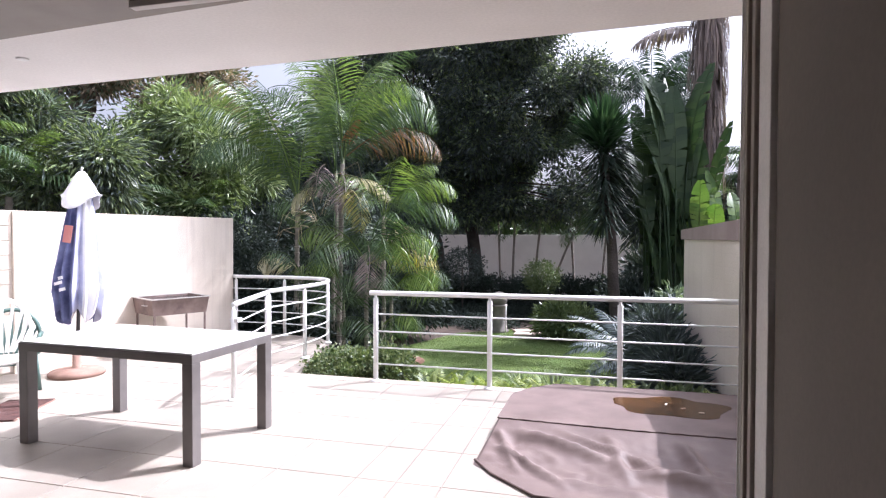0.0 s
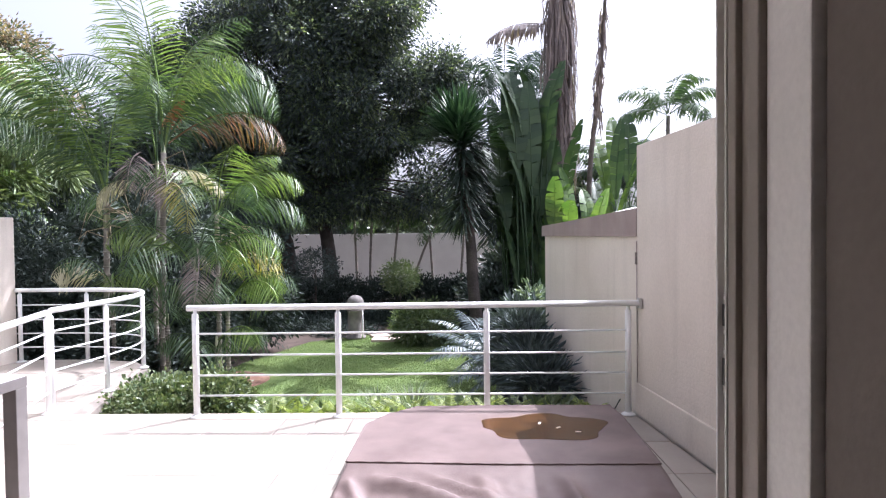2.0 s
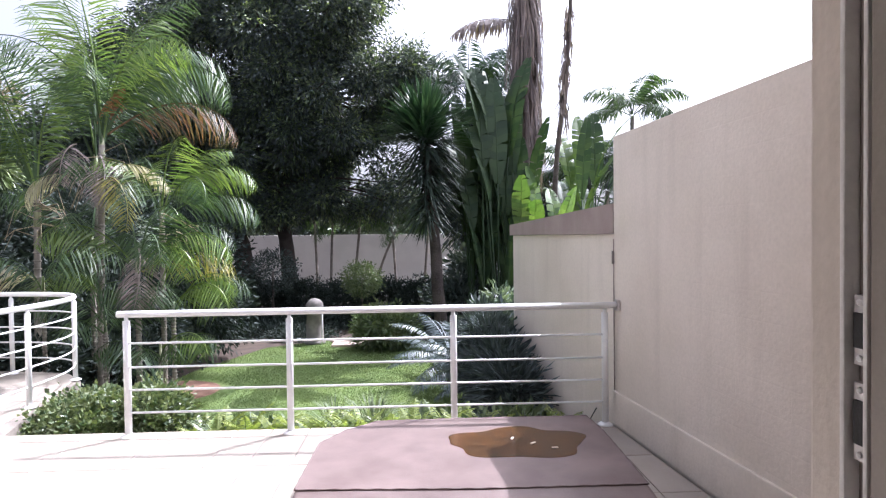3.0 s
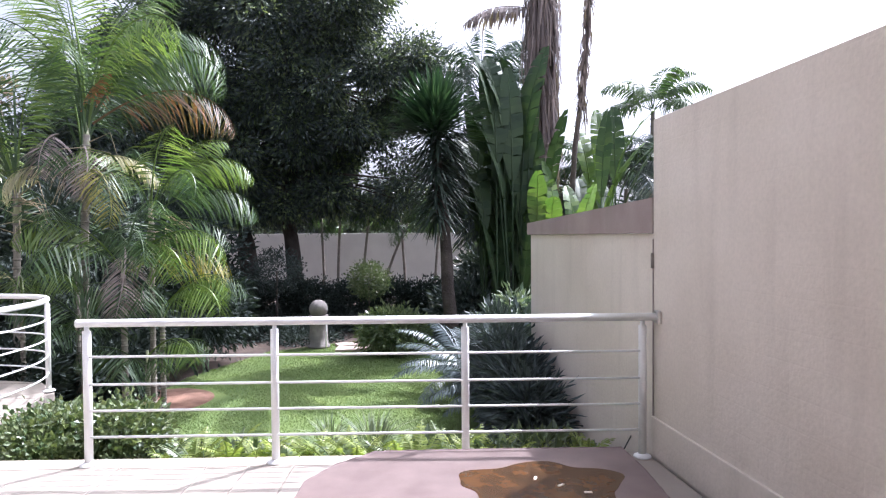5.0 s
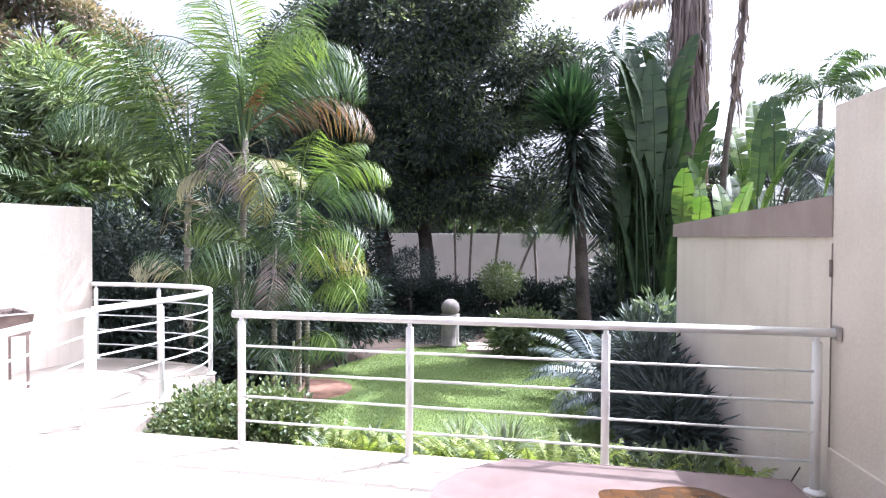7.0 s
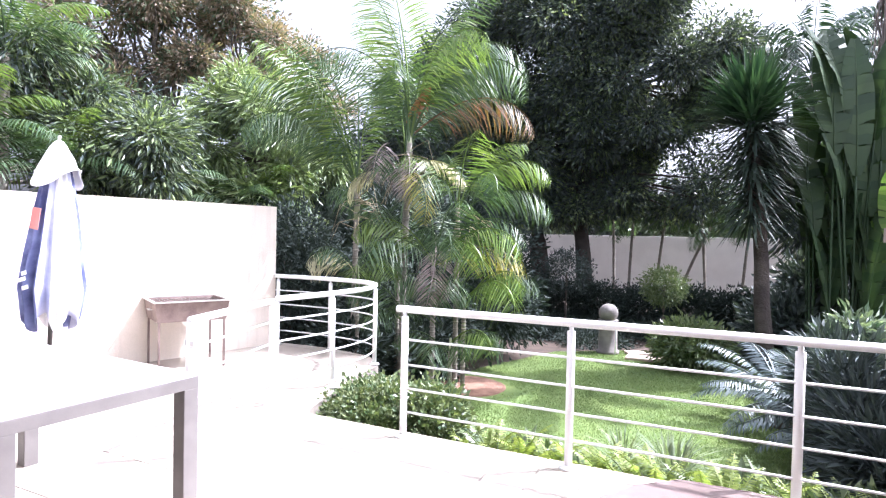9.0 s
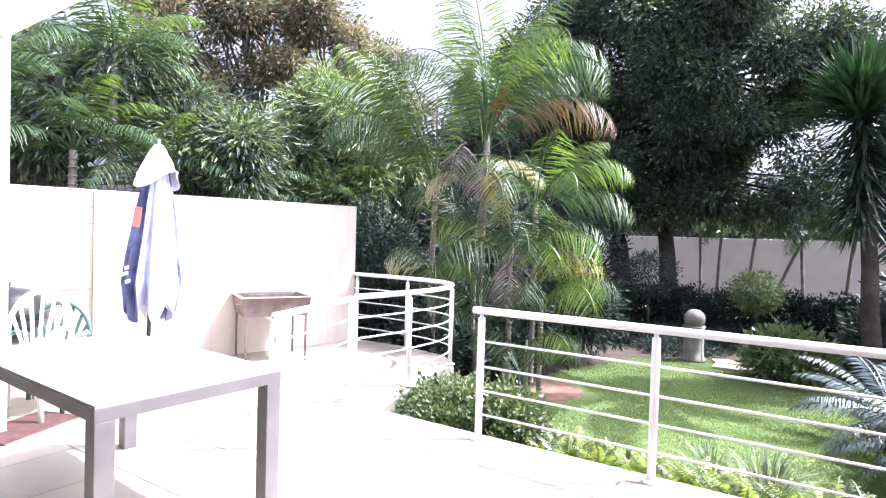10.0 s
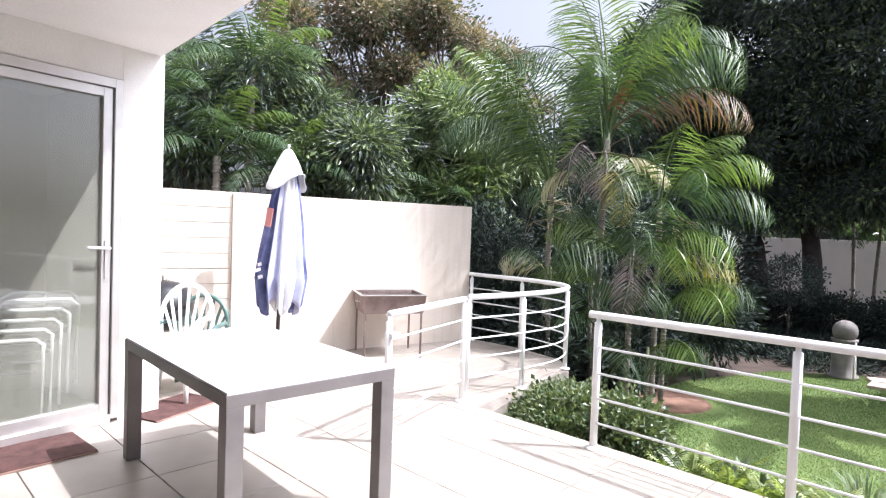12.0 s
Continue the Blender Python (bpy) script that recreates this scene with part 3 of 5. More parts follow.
GRASS = leaf_material("lawn_grass", (0.13, 0.20, 0.065), (0.21, 0.28, 0.105), 0.6, 0.22)
STRAP = leaf_material("grey_green_strap_leaf", (0.11, 0.15, 0.09), (0.23, 0.27, 0.17), 0.45, 0.3)
STONE = material("garden_stone", (0.17, 0.155, 0.145), (0.27, 0.245, 0.23), 0.9, 5, fine=50, bump=0.5)
SLAB = material("pink_paving", (0.42, 0.33, 0.28), (0.52, 0.42, 0.36), 0.9, 6, fine=60, bump=0.4)
rng = np.random.default_rng(7)


def soup(name, verts, faces, mat, parent=None, smooth=False):
    """One mesh from arrays: verts (n, 3) and faces as an (m, 4) or (m, 3) array."""
    me = bpy.data.meshes.new(name)
    me.from_pydata(np.asarray(verts).tolist(), [], np.asarray(faces).tolist())
    me.materials.append(mat)
    if smooth:
        me.polygons.foreach_set("use_smooth", [True] * len(me.polygons))
    ob = new(name, me)
    if parent:
        ob.parent = parent
    return ob


def unit(v):
    return v / np.maximum(1e-6, np.linalg.norm(v, axis=-1, keepdims=True))


def leaf_cards(at, way, length, width):
    """Small folded leaves at points, each along its way: four corners and two faces a leaf."""
    n = len(at)
    way = unit(way)
    side = unit(np.cross(way, rng.normal(size=(n, 3))))
    nrm = np.cross(way, side)
    length, width = np.broadcast_to(length, (n,))[:, None], np.broadcast_to(width, (n,))[:, None]
    mid = at + way * length * 0.45
    v = np.stack([at, mid + side * width / 2 + nrm * width * 0.12, at + way * length - nrm * length * 0.12, mid - side * width / 2 + nrm * width * 0.12], 1).reshape(-1, 3)
    i = np.arange(n)[:, None] * 4
    return v, np.concatenate([i + [[0, 1, 2]], i + [[0, 2, 3]]])


def clump_points(clumps, twigs, leaves, spread, shell=0.55):
    """Leaf places and ways: twigs strewn through the outer part of ellipsoids, and leaves round each twig."""
    at, way = [], []
    for (c, r, share) in clumps:
        n = int(twigs * share)
        d = unit(rng.normal(size=(n, 3)))
        rad = shell + (1 - shell) * rng.random((n, 1)) ** 0.6
        rad *= 1 + 0.13 * rng.normal(size=(n, 1))
        tw = np.array(c) + d * rad * np.array(r)
        k = rng.normal(size=(n, leaves, 3)) * spread
        at.append((tw[:, None] + k).reshape(-1, 3))
        w = d[:, None] * 0.6 + unit(k) * 0.9 + np.array([0, 0, -0.15])
        way.append(w.reshape(-1, 3))
    return np.concatenate(at), np.concatenate(way)


def crown(name, clumps, mat, parent, twigs, leaves, spread, size, shell=0.55, label="", floor=None, ratio=0.42, hang=0.0):
    at, way = clump_points(clumps, twigs, leaves, spread, shell)
    if floor is not None:
        keep = at[:, 2] > floor
        at, way = at[keep], way[keep]
    n = len(at)
    way = way + np.array([0, 0, -hang])
    s = size * rng.uniform(0.7, 1.3, n)
    v, f = leaf_cards(at, way, s, s * ratio)
    ob = soup(name, v, f, mat, parent)
    if label:
        ob["label"] = label
    return ob


def limb(bm, a, c, r0, r1, wob=0.15, steps=7):
    a, c = Vector(a), Vector(c)
    pts = []
    for i in range(steps + 1):
        t = i / steps
        off = Vector((noise.noise(a * 3 + Vector((t * 3, 0, 0))), noise.noise(a * 2 + Vector((0, t * 3, 5))), 0)) * wob * math.sin(math.pi * t)
        pts.append(a.lerp(c, t) + off)
    tube(bm, pts, r0, 9, r1)


def tree(name, label, trunks, clumps, bark, mats, twigs, leaves, spread, size, shell=0.55, ratio=0.42, hang=0.0):
    root = tagged(new(name), label, "tree")
    b = bmesh.new()
    for a, c, r0, r1 in trunks:
        limb(b, a, c, r0, r1)
    part("trunk", b, bark, root, "", True)
    b = bmesh.new()
    tops = [t[1] for t in trunks]
    for c, r, share in clumps:
        t = min(tops, key=lambda q: (Vector(q) - Vector(c)).length)
        limb(b, t, c, 0.055, 0.015, 0.3)
        for _ in range(4):
            d = Vector(rng.normal(size=3)).normalized()
            limb(b, c, Vector(c) + Vector((d.x * r[0], d.y * r[1], abs(d.z) * r[2])) * 0.85, 0.022, 0.006, 0.2, 5)
    part("limb", b, bark, root, "", True)
    for i, (mat, frac) in enumerate(mats):
        crown("crown", clumps, mat, root, twigs * frac, leaves, spread, size, shell, ratio=ratio, hang=hang)
    return root


def frond_arrays(base, az, rise, length, leaflet, count=38, droop=1.1, vee=0.5, limp=0.5, width=0.035, late=1.5):
    """A feather leaf: a stalk that starts at an angle and bends down, with a leaflet pair at each step."""
    n = 26
    s = np.linspace(0, 1, n)
    ang = rise - droop * s ** late
    step = length / (n - 1)
    hor, ver = np.cumsum(np.cos(ang)) * step, np.cumsum(np.sin(ang)) * step
    h = np.array([math.cos(az), math.sin(az), 0])
    sideways = np.array([-h[1], h[0], 0])
    sway = 0.10 * length * s ** 2 * rng.normal()
    pts = np.array(base) + hor[:, None] * h + ver[:, None] * np.array([0, 0, 1.0]) + sway[:, None] * sideways
    tan = unit(np.gradient(pts, axis=0))
    V, F = [], []
    # stalk as a three-sided bar
    for i in range(n):
        r = 0.016 * (1 - 0.85 * s[i]) * (length / 2) ** 0.5 + 0.002
        up = np.cross(sideways, tan[i])
        V += [pts[i] + up * r, pts[i] + sideways * r - up * r * 0.5, pts[i] - sideways * r - up * r * 0.5]
    for i in range(n - 1):
        for k in range(3):
            a, c = i * 3 + k, i * 3 + (k + 1) % 3
            F += [(a, c, c + 3), (a, c + 3, a + 3)]
    o = len(V)
    t = np.repeat(np.linspace(0.18, 0.995, count), 2)
    sgn = np.tile([1.0, -1.0], count)
    t = np.clip(t + rng.normal(size=t.shape) * 0.006, 0.1, 1)
    p = np.stack([np.interp(t, s, pts[:, k]) for k in range(3)], 1)
    tg = unit(np.stack([np.interp(t, s, tan[:, k]) for k in range(3)], 1))
    up = unit(np.cross(np.broadcast_to(sideways, tg.shape), tg))
    L = leaflet * (np.sin(np.pi * np.clip(t * 0.86 + 0.12, 0, 1)) ** 0.6) * rng.uniform(0.8, 1.12, t.shape)
    out = unit(sgn[:, None] * sideways * 1.0 + tg * (0.30 + 0.45 * t[:, None]) + up * vee * rng.uniform(0.5, 1.2, (len(t), 1)) + rng.normal(size=(len(t), 3)) * 0.07)
    fall = np.array([0, 0, -1.0])
    a = p + out * (L * 0.33)[:, None] + fall * (L * 0.02 * limp)[:, None]
    c = p + out * (L * 0.68)[:, None] + fall * (L * 0.14 * limp)[:, None]
    e = p + out * (L * 0.95)[:, None] + fall * (L * 0.42 * limp)[:, None]
    w = width * (0.6 + 0.4 * np.sin(np.pi * t))[:, None] * tg / 2
    lv = np.stack([p, a + w, a - w, c + w * 0.8, c - w * 0.8, e], 1).reshape(-1, 3)
    i = np.arange(len(t))[:, None] * 6 + o
    tri = np.concatenate([i + [[0, 1, 2]], i + [[1, 3, 4]], i + [[1, 4, 2]], i + [[3, 5, 4]]])
    return np.concatenate([np.array(V), lv]), np.concatenate([np.array(F), tri])


def add_frond(parent, mat, *args, name="frond", label="", **kw):
    v, f = frond_arrays(*args, **kw)
    ob = soup(name, v, f, mat, parent)
    if label:
        ob["label"] = label
    return ob


def palm_stem(parent, x, y, z0, z1, lean=(0, 0), r=0.055):
    b = bmesh.new()
    n = 26
    pts = [(x + lean[0] * (k / n) ** 1.5, y + lean[1] * (k / n) ** 1.5, z0 + (z1 - z0) * k / n) for k in range(n + 1)]
    tube(b, pts, r, 10, r * 0.8)
    for k, (px, py, pz) in enumerate(pts[1:-1]):
        lathe(b, [(r * 1.02, -0.012), (r * 1.12, 0.0), (r * 1.0, 0.012)], 10, (px, py, pz))
    part("stem", b, PALM_BARK, parent, "ringed pale stem", True)
    return pts[-1]


# lawn, beds, paving
LAWNP = [(-1.45, 1.9), (3.7, 1.5), (3.55, 4.5), (3.3, 6.6), (2.5, 8.1), (0.4, 8.5), (-0.8, 7.6), (-1.5, 5.6), (-1.7, 3.6)]
b = bmesh.new()
prism(b, LAWNP, LAWN_Z - 0.1, LAWN_Z)
tagged(finish(b, "lawn", LAWN), "small mown lawn below the terrace", "lawn", kind="structure")


def in_poly(px, py, poly):
    inside = np.zeros(len(px), bool)
    for (x0, y0), (x1, y1) in zip(poly, poly[1:] + poly[:1]):
        hit = (y0 > py) != (y1 > py)
        inside ^= hit & (px < (x1 - x0) * (py - y0) / (y1 - y0 + 1e-12) + x0)
    return inside


n = 150000
px, py = rng.uniform(-1.7, 3.7, n), rng.uniform(1.5, 8.5, n)
keep = in_poly(px, py, LAWNP)
bare = np.hypot((px + 1.25) / 0.75, (py - 4.15) / 0.55) + 0.25 * np.sin(px * 9) * np.cos(py * 8)
keep &= (bare > 1) & (rng.random(n) < np.clip(bare - 0.7, 0.2, 1))
px, py = px[keep], py[keep]
n = len(px)
lean = rng.normal(size=(n, 2)) * 0.02
h = rng.uniform(0.014, 0.034, n)
wd = rng.normal(size=(n, 2))
wd = wd / np.linalg.norm(wd, axis=1, keepdims=True) * 0.004
v = np.stack([np.c_[px - wd[:, 0], py - wd[:, 1], np.full(n, LAWN_Z)], np.c_[px + wd[:, 0], py + wd[:, 1], np.full(n, LAWN_Z)], np.c_[px + lean[:, 0], py + lean[:, 1], LAWN_Z + h]], 1).reshape(-1, 3)
tagged(soup("grass", v, np.arange(3 * n).reshape(-1, 3), GRASS), "short bright green lawn grass with bare spots", "grass", kind="stuff")
b = bmesh.new()
lathe(b, [(0.70, -0.02), (0.60, 0.02), (0.35, 0.045), (0.1, 0.055)], 22, (0, 0, 0))
for vtx in b.verts:
    vtx.co += Vector((0, 0, 0.012 * noise.noise(vtx.co * 7)))
mound = tagged(finish(b, "soil_patch", REDSOIL, None, True), "bare red-brown soil patch at the lawn edge", "soil")
mound.matrix_basis = pose(-1.28, 4.2, LAWN_Z)
b = bmesh.new()
prism(b, [(-1.0, 0.13), (3.98, 0.13), (3.85, 1.1), (0.2, 1.0), (-1.3, 1.9), (-1.36, 1.5)], LAWN_Z - 0.1, -0.33)
tagged(finish(b, "ground_bed", SOIL), "raised planting bed along the terrace edge", "bed", kind="structure")

ped = tagged(new("stone_pedestal"), "grey stone pedestal topped by a stone ball", "pedestal")
b = bmesh.new()
lathe(b, [(0.23, 0), (0.23, 0.05), (0.19, 0.07), (0.185, 0.40), (0.175, 0.62), (0.20, 0.64), (0.20, 0.67), (0.10, 0.68)], 20, (0.15, 8.1, LAWN_Z))
part("column", b, STONE, ped, "", True)
b = bmesh.new()
lathe(b, [(0.19 * math.sin(math.pi * (0.06 + 0.94 * k / 12)) + 0.002, -0.19 * math.cos(math.pi * (0.06 + 0.94 * k / 12))) for k in range(13)], 20, (0.15, 8.1, LAWN_Z + 0.80))
part("ball", b, STONE, ped, "weathered stone ball", True)
for k, (x, y, sx, sy) in enumerate(((0.85, 7.75, 0.28, 0.2), (1.25, 7.95, 0.25, 0.2), (0.7, 8.2, 0.2, 0.18), (1.6, 8.3, 0.22, 0.2))):
    b = bmesh.new()
    box(b, -sx, sx, -sy, sy, 0, 0.06, 0.015, pose(x, y, LAWN_Z - 0.005, 0, 0, 12 * k))
    tagged(finish(b, "stepping_stone", SLAB), "pinkish concrete stepping slab at the lawn edge", "paving", "slabs by the pedestal")
b = bmesh.new()
lathe(b, [(0.02, 0), (0.10, 0.0), (0.12, 0.10), (0.09, 0.16), (0.13, 0.22), (0.10, 0.225)], 14, (1.15, 8.15, LAWN_Z + 0.05))
tagged(finish(b, "garden_ornament", WHITE, None, True), "small white garden ornament beside the slabs", "ornament")

stake = tagged(new("garden_stake"), "thin white stake beside the stone pedestal", "stake")
b = bmesh.new()
tube(b, [(0.33, 7.9, LAWN_Z - 0.02), (0.345, 7.9, LAWN_Z + 0.66)], 0.012, 8)
part("rod", b, RAIL, stake, "", True)

# areca palm clump beside the terrace
areca = tagged(new("areca_palm"), "tall clump of feathery areca palms with drooping golden fronds", "palm")
# bearings seen from the camera: right, towards it, left, away; fronds fit its view
VIEW_RIGHT, TO_CAMERA, VIEW_LEFT, FROM_CAMERA = 0.5, -1.05, 3.65, 2.1


def areca_head(x, y, z, fronds, scale=1.0, r=0.05, lean=(0.0, 0.0)):
    """One stem and its head; a frond is (material, bearing, rise, droop, length)."""
    tip = palm_stem(areca, x - lean[0], y - lean[1], LAWN_Z - 0.05, z, lean, r)
    b_ = bmesh.new()
    tube(b_, [(tip[0], tip[1], z - 0.45), (tip[0], tip[1], z - 0.2), (tip[0], tip[1], z + 0.16)], r * 1.05, 10, r * 0.6)
    part("crownshaft", b_, PALM_SHAFT, areca, "smooth pale green crownshaft", True)
    for mat, az, rise, droop, length in fronds:
        ln = length * scale * rng.uniform(0.95, 1.05)
        add_frond(areca, mat, (tip[0], tip[1], z + rng.uniform(-0.12, 0.12)), az + rng.normal() * 0.08, rise, ln, 0.34 * ln ** 0.5 + 0.16, count=int(18 * ln) + 6, droop=droop, limp=rng.uniform(0.3, 0.8), width=0.021, vee=rng.uniform(0.9, 1.5), late=2.0)


PALM_SHAFT = material("green_crownshaft", (0.20, 0.24, 0.12), (0.33, 0.34, 0.20), 0.5, 5, fine=60, bump=0.2)
areca_head(-2.02, 3.7, 2.95, ((PALM, VIEW_RIGHT, 1.42, 3.1, 3.0), (PALM, VIEW_RIGHT - 0.25, 1.12, 2.7, 2.6), (PALM_LIME, VIEW_RIGHT - 0.6, 1.36, 2.6, 2.5), (PALM, VIEW_RIGHT + 0.5, 1.25, 2.4, 2.4), (RUSTY, VIEW_RIGHT + 0.1, 0.72, 2.1, 2.2), (PALM_LIME, VIEW_RIGHT + 0.3, 1.45, 1.0, 2.5), (PALM, VIEW_LEFT, 1.38, 2.3, 2.3), (PALM_LIME, VIEW_LEFT + 0.5, 1.5, 0.8, 2.4), (PALM_LIME, TO_CAMERA, 1.54, 0.3, 2.6), (PALM, TO_CAMERA + 0.6, 1.4, 1.4, 2.4), (PALM, FROM_CAMERA, 1.3, 1.5, 2.4), (PALM, FROM_CAMERA - 0.7, 1.2, 1.9, 2.4), (PALM, TO_CAMERA - 0.4, 1.25, 2.4, 1.9)), lean=(0.08, 0.0))
areca_head(-2.88, 3.62, 2.25, ((PALM_LIME, VIEW_LEFT, 1.28, 1.0, 2.7), (PALM, VIEW_LEFT + 0.25, 1.42, 0.8, 2.6), (PALM, VIEW_LEFT - 0.3, 1.1, 2.6, 2.7), (PALM_LIME, -1.35, 1.08, 0.7, 2.3), (PALM, -1.7, 1.2, 0.9, 2.4), (PALM, -2.2, 1.15, 1.3, 2.3), (PALM, -1.5, 1.3, 1.2, 2.5), (PALM, FROM_CAMERA, 1.35, 1.3, 2.5), (PALM_LIME, VIEW_RIGHT, 1.52, 0.6, 2.1), (PALM, VIEW_LEFT + 0.7, 0.95, 2.1, 2.3), (PALM, TO_CAMERA + 0.5, 1.0, 2.6, 1.5)), lean=(0.04, 0.0))
areca_head(-2.45, 4.35, 2.75, ((PALM, VIEW_LEFT, 1.25, 1.7, 2.6), (PALM, FROM_CAMERA, 1.2, 1.7, 2.5), (PALM_LIME, VIEW_LEFT - 0.5, 1.45, 0.8, 2.5), (PALM, VIEW_RIGHT, 1.3, 1.8, 2.3), (PALM, TO_CAMERA, 1.48, 0.7, 2.2)), r=0.045)
areca_head(-1.32, 3.95, 2.0, ((PALM_LIME, VIEW_RIGHT + 0.2, 1.3, 1.5, 1.6), (PALM_LIME, VIEW_RIGHT - 0.3, 0.95, 2.1, 1.7), (PALM_LIME, VIEW_LEFT, 1.25, 2.0, 1.4), (PALM_LIME, TO_CAMERA, 1.35, 1.5, 1.5), (PALM, TO_CAMERA + 0.6, 0.95, 2.5, 1.6), (PALM, VIEW_RIGHT, 0.6, 2.0, 1.7), (PALM, FROM_CAMERA, 1.2, 1.6, 1.6), (PALM, TO_CAMERA - 0.6, 0.8, 2.2, 1.4)), r=0.04)
areca_head(-1.5, 3.55, 1.15, ((PALM, VIEW_RIGHT, 0.95, 2.4, 1.7), (PALM_LIME, VIEW_RIGHT - 0.5, 0.75, 2.2, 1.6), (PALM_GOLD, VIEW_RIGHT + 0.15, 0.55, 2.4, 1.8), (PALM_LIME, VIEW_RIGHT - 0.9, 0.8, 2.6, 1.5), (PALM, TO_CAMERA, 0.9, 2.5, 1.5), (PALM_LIME, VIEW_LEFT, 1.0, 2.3, 1.5), (PALM, TO_CAMERA - 0.7, 0.7, 2.1, 1.4), (PALM, TO_CAMERA + 0.5, 1.25, 2.0, 1.6), (PALM, FROM_CAMERA, 1.2, 1.5, 1.5)), r=0.04)
areca_head(-1.1, 3.75, 0.55, ((PALM, VIEW_RIGHT, 0.9, 2.3, 1.35), (PALM_LIME, TO_CAMERA + 0.5, 0.7, 2.3, 1.4), (PALM, TO_CAMERA - 0.3, 0.9, 2.2, 1.3), (PALM_LIME, VIEW_RIGHT - 0.6, 1.1, 2.5, 1.4), (PALM, VIEW_LEFT, 0.9, 2.0, 1.3)), r=0.035)
areca_head(-2.66, 3.35, 0.95, ((PALE, VIEW_LEFT, 0.9, 2.4, 0.95), (PALM_LIME, TO_CAMERA, 0.9, 2.4, 0.95), (PALM, VIEW_RIGHT, 1.0, 2.4, 1.0), (PALM, VIEW_LEFT + 0.6, 1.2, 2.0, 0.9), (PALM_LIME, TO_CAMERA + 0.7, 0.6, 2.0, 0.9)), r=0.03)
areca_head(-1.15, 3.42, 0.0, ((PALM, VIEW_RIGHT, 0.8, 2.2, 1.0), (PALM_LIME, TO_CAMERA + 0.6, 0.7, 2.2, 1.0), (PALM, TO_CAMERA, 0.9, 2.3, 0.9), (PALM, VIEW_LEFT, 0.9, 2.2, 1.0), (PALM, TO_CAMERA - 0.6, 0.6, 2.0, 0.9)), r=0.03)
areca_head(-1.85, 3.35, 0.35, ((PALM, VIEW_LEFT, 1.0, 2.0, 1.1), (PALM, TO_CAMERA, 1.0, 2.2, 1.1), (PALM, VIEW_RIGHT, 1.1, 2.2, 1.2), (PALM, TO_CAMERA - 0.7, 0.7, 1.9, 1.0)), r=0.035)
areca_head(-2.35, 4.0, 1.5, ((PALM, VIEW_LEFT, 1.1, 1.9, 1.6), (PALM, TO_CAMERA - 0.4, 0.9, 2.2, 1.3), (PALM, FROM_CAMERA, 1.2, 1.5, 1.5), (PALM, TO_CAMERA + 0.4, 0.6, 2.0, 1.2)), r=0.04)
for (bx, by, z), az, rise, droop, ln, mat, lab in (((-2.10, 3.62, 2.55), VIEW_RIGHT - 0.1, 0.55, 1.7, 1.1, PALE, "bleached drooping frond"), ((-2.10, 3.62, 2.35), TO_CAMERA + 0.4, 0.5, 2.5, 1.4, PALM_GOLD, "golden hanging frond"), ((-2.2, 3.6, 2.4), VIEW_LEFT, 0.6, 2.4, 1.0, PALE, "bleached drooping frond"), ((-2.02, 3.58, 3.2), VIEW_RIGHT - 0.2, 1.35, 0.7, 0.62, ORANGE, "orange dry frond"), ((-1.45, 3.5, 1.5), TO_CAMERA, -0.4, 1.1, 1.1, DRY, "hanging dry frond"), ((-2.30, 3.6, 2.95), TO_CAMERA - 0.4, -0.2, 1.3, 0.9, DRY, "hanging dry frond"), ((-2.0, 3.6, 2.8), TO_CAMERA + 0.2, -0.5, 1.0, 0.9, DRY, "hanging dry frond")):
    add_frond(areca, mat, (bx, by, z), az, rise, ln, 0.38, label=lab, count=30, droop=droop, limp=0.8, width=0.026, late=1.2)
# old flower stalks and leaf bases among the heads
for k in range(46):
    b = bmesh.new()
    hx, hy, hz = ((-2.02, 3.68, 2.85), (-2.85, 3.6, 2.15), (-1.05, 3.9, 1.9))[k % 3]
    a, up_ = rng.uniform(-2.8, 1.2), rng.uniform(-0.5, 0.5)
    p0 = Vector((hx, hy, hz - rng.uniform(0.0, 0.5)))
    p1 = p0 + Vector((math.cos(a) * 0.28, math.sin(a) * 0.28, up_ * 0.4))
    tube(b, [p0, p1, p1 + Vector((math.cos(a) * 0.12, math.sin(a) * 0.12, -rng.uniform(0.1, 0.45)))], 0.009, 5, 0.003)
    part("flower_stalk", b, STRAW, areca, "dry straw-coloured flower stalk", True)

# spiky yucca on the lawn's far side
yucca = tagged(new("yucca_tree"), "tall spiky dark green yucca with hanging old leaves", "yucca")
b = bmesh.new()
YX, YY = 2.58, 7.2
limb(b, (YX + 0.33, YY, LAWN_Z), (YX, YY, 3.7), 0.14, 0.09, 0.1)
part("trunk", b, BARK_DARK, yucca, "", True)


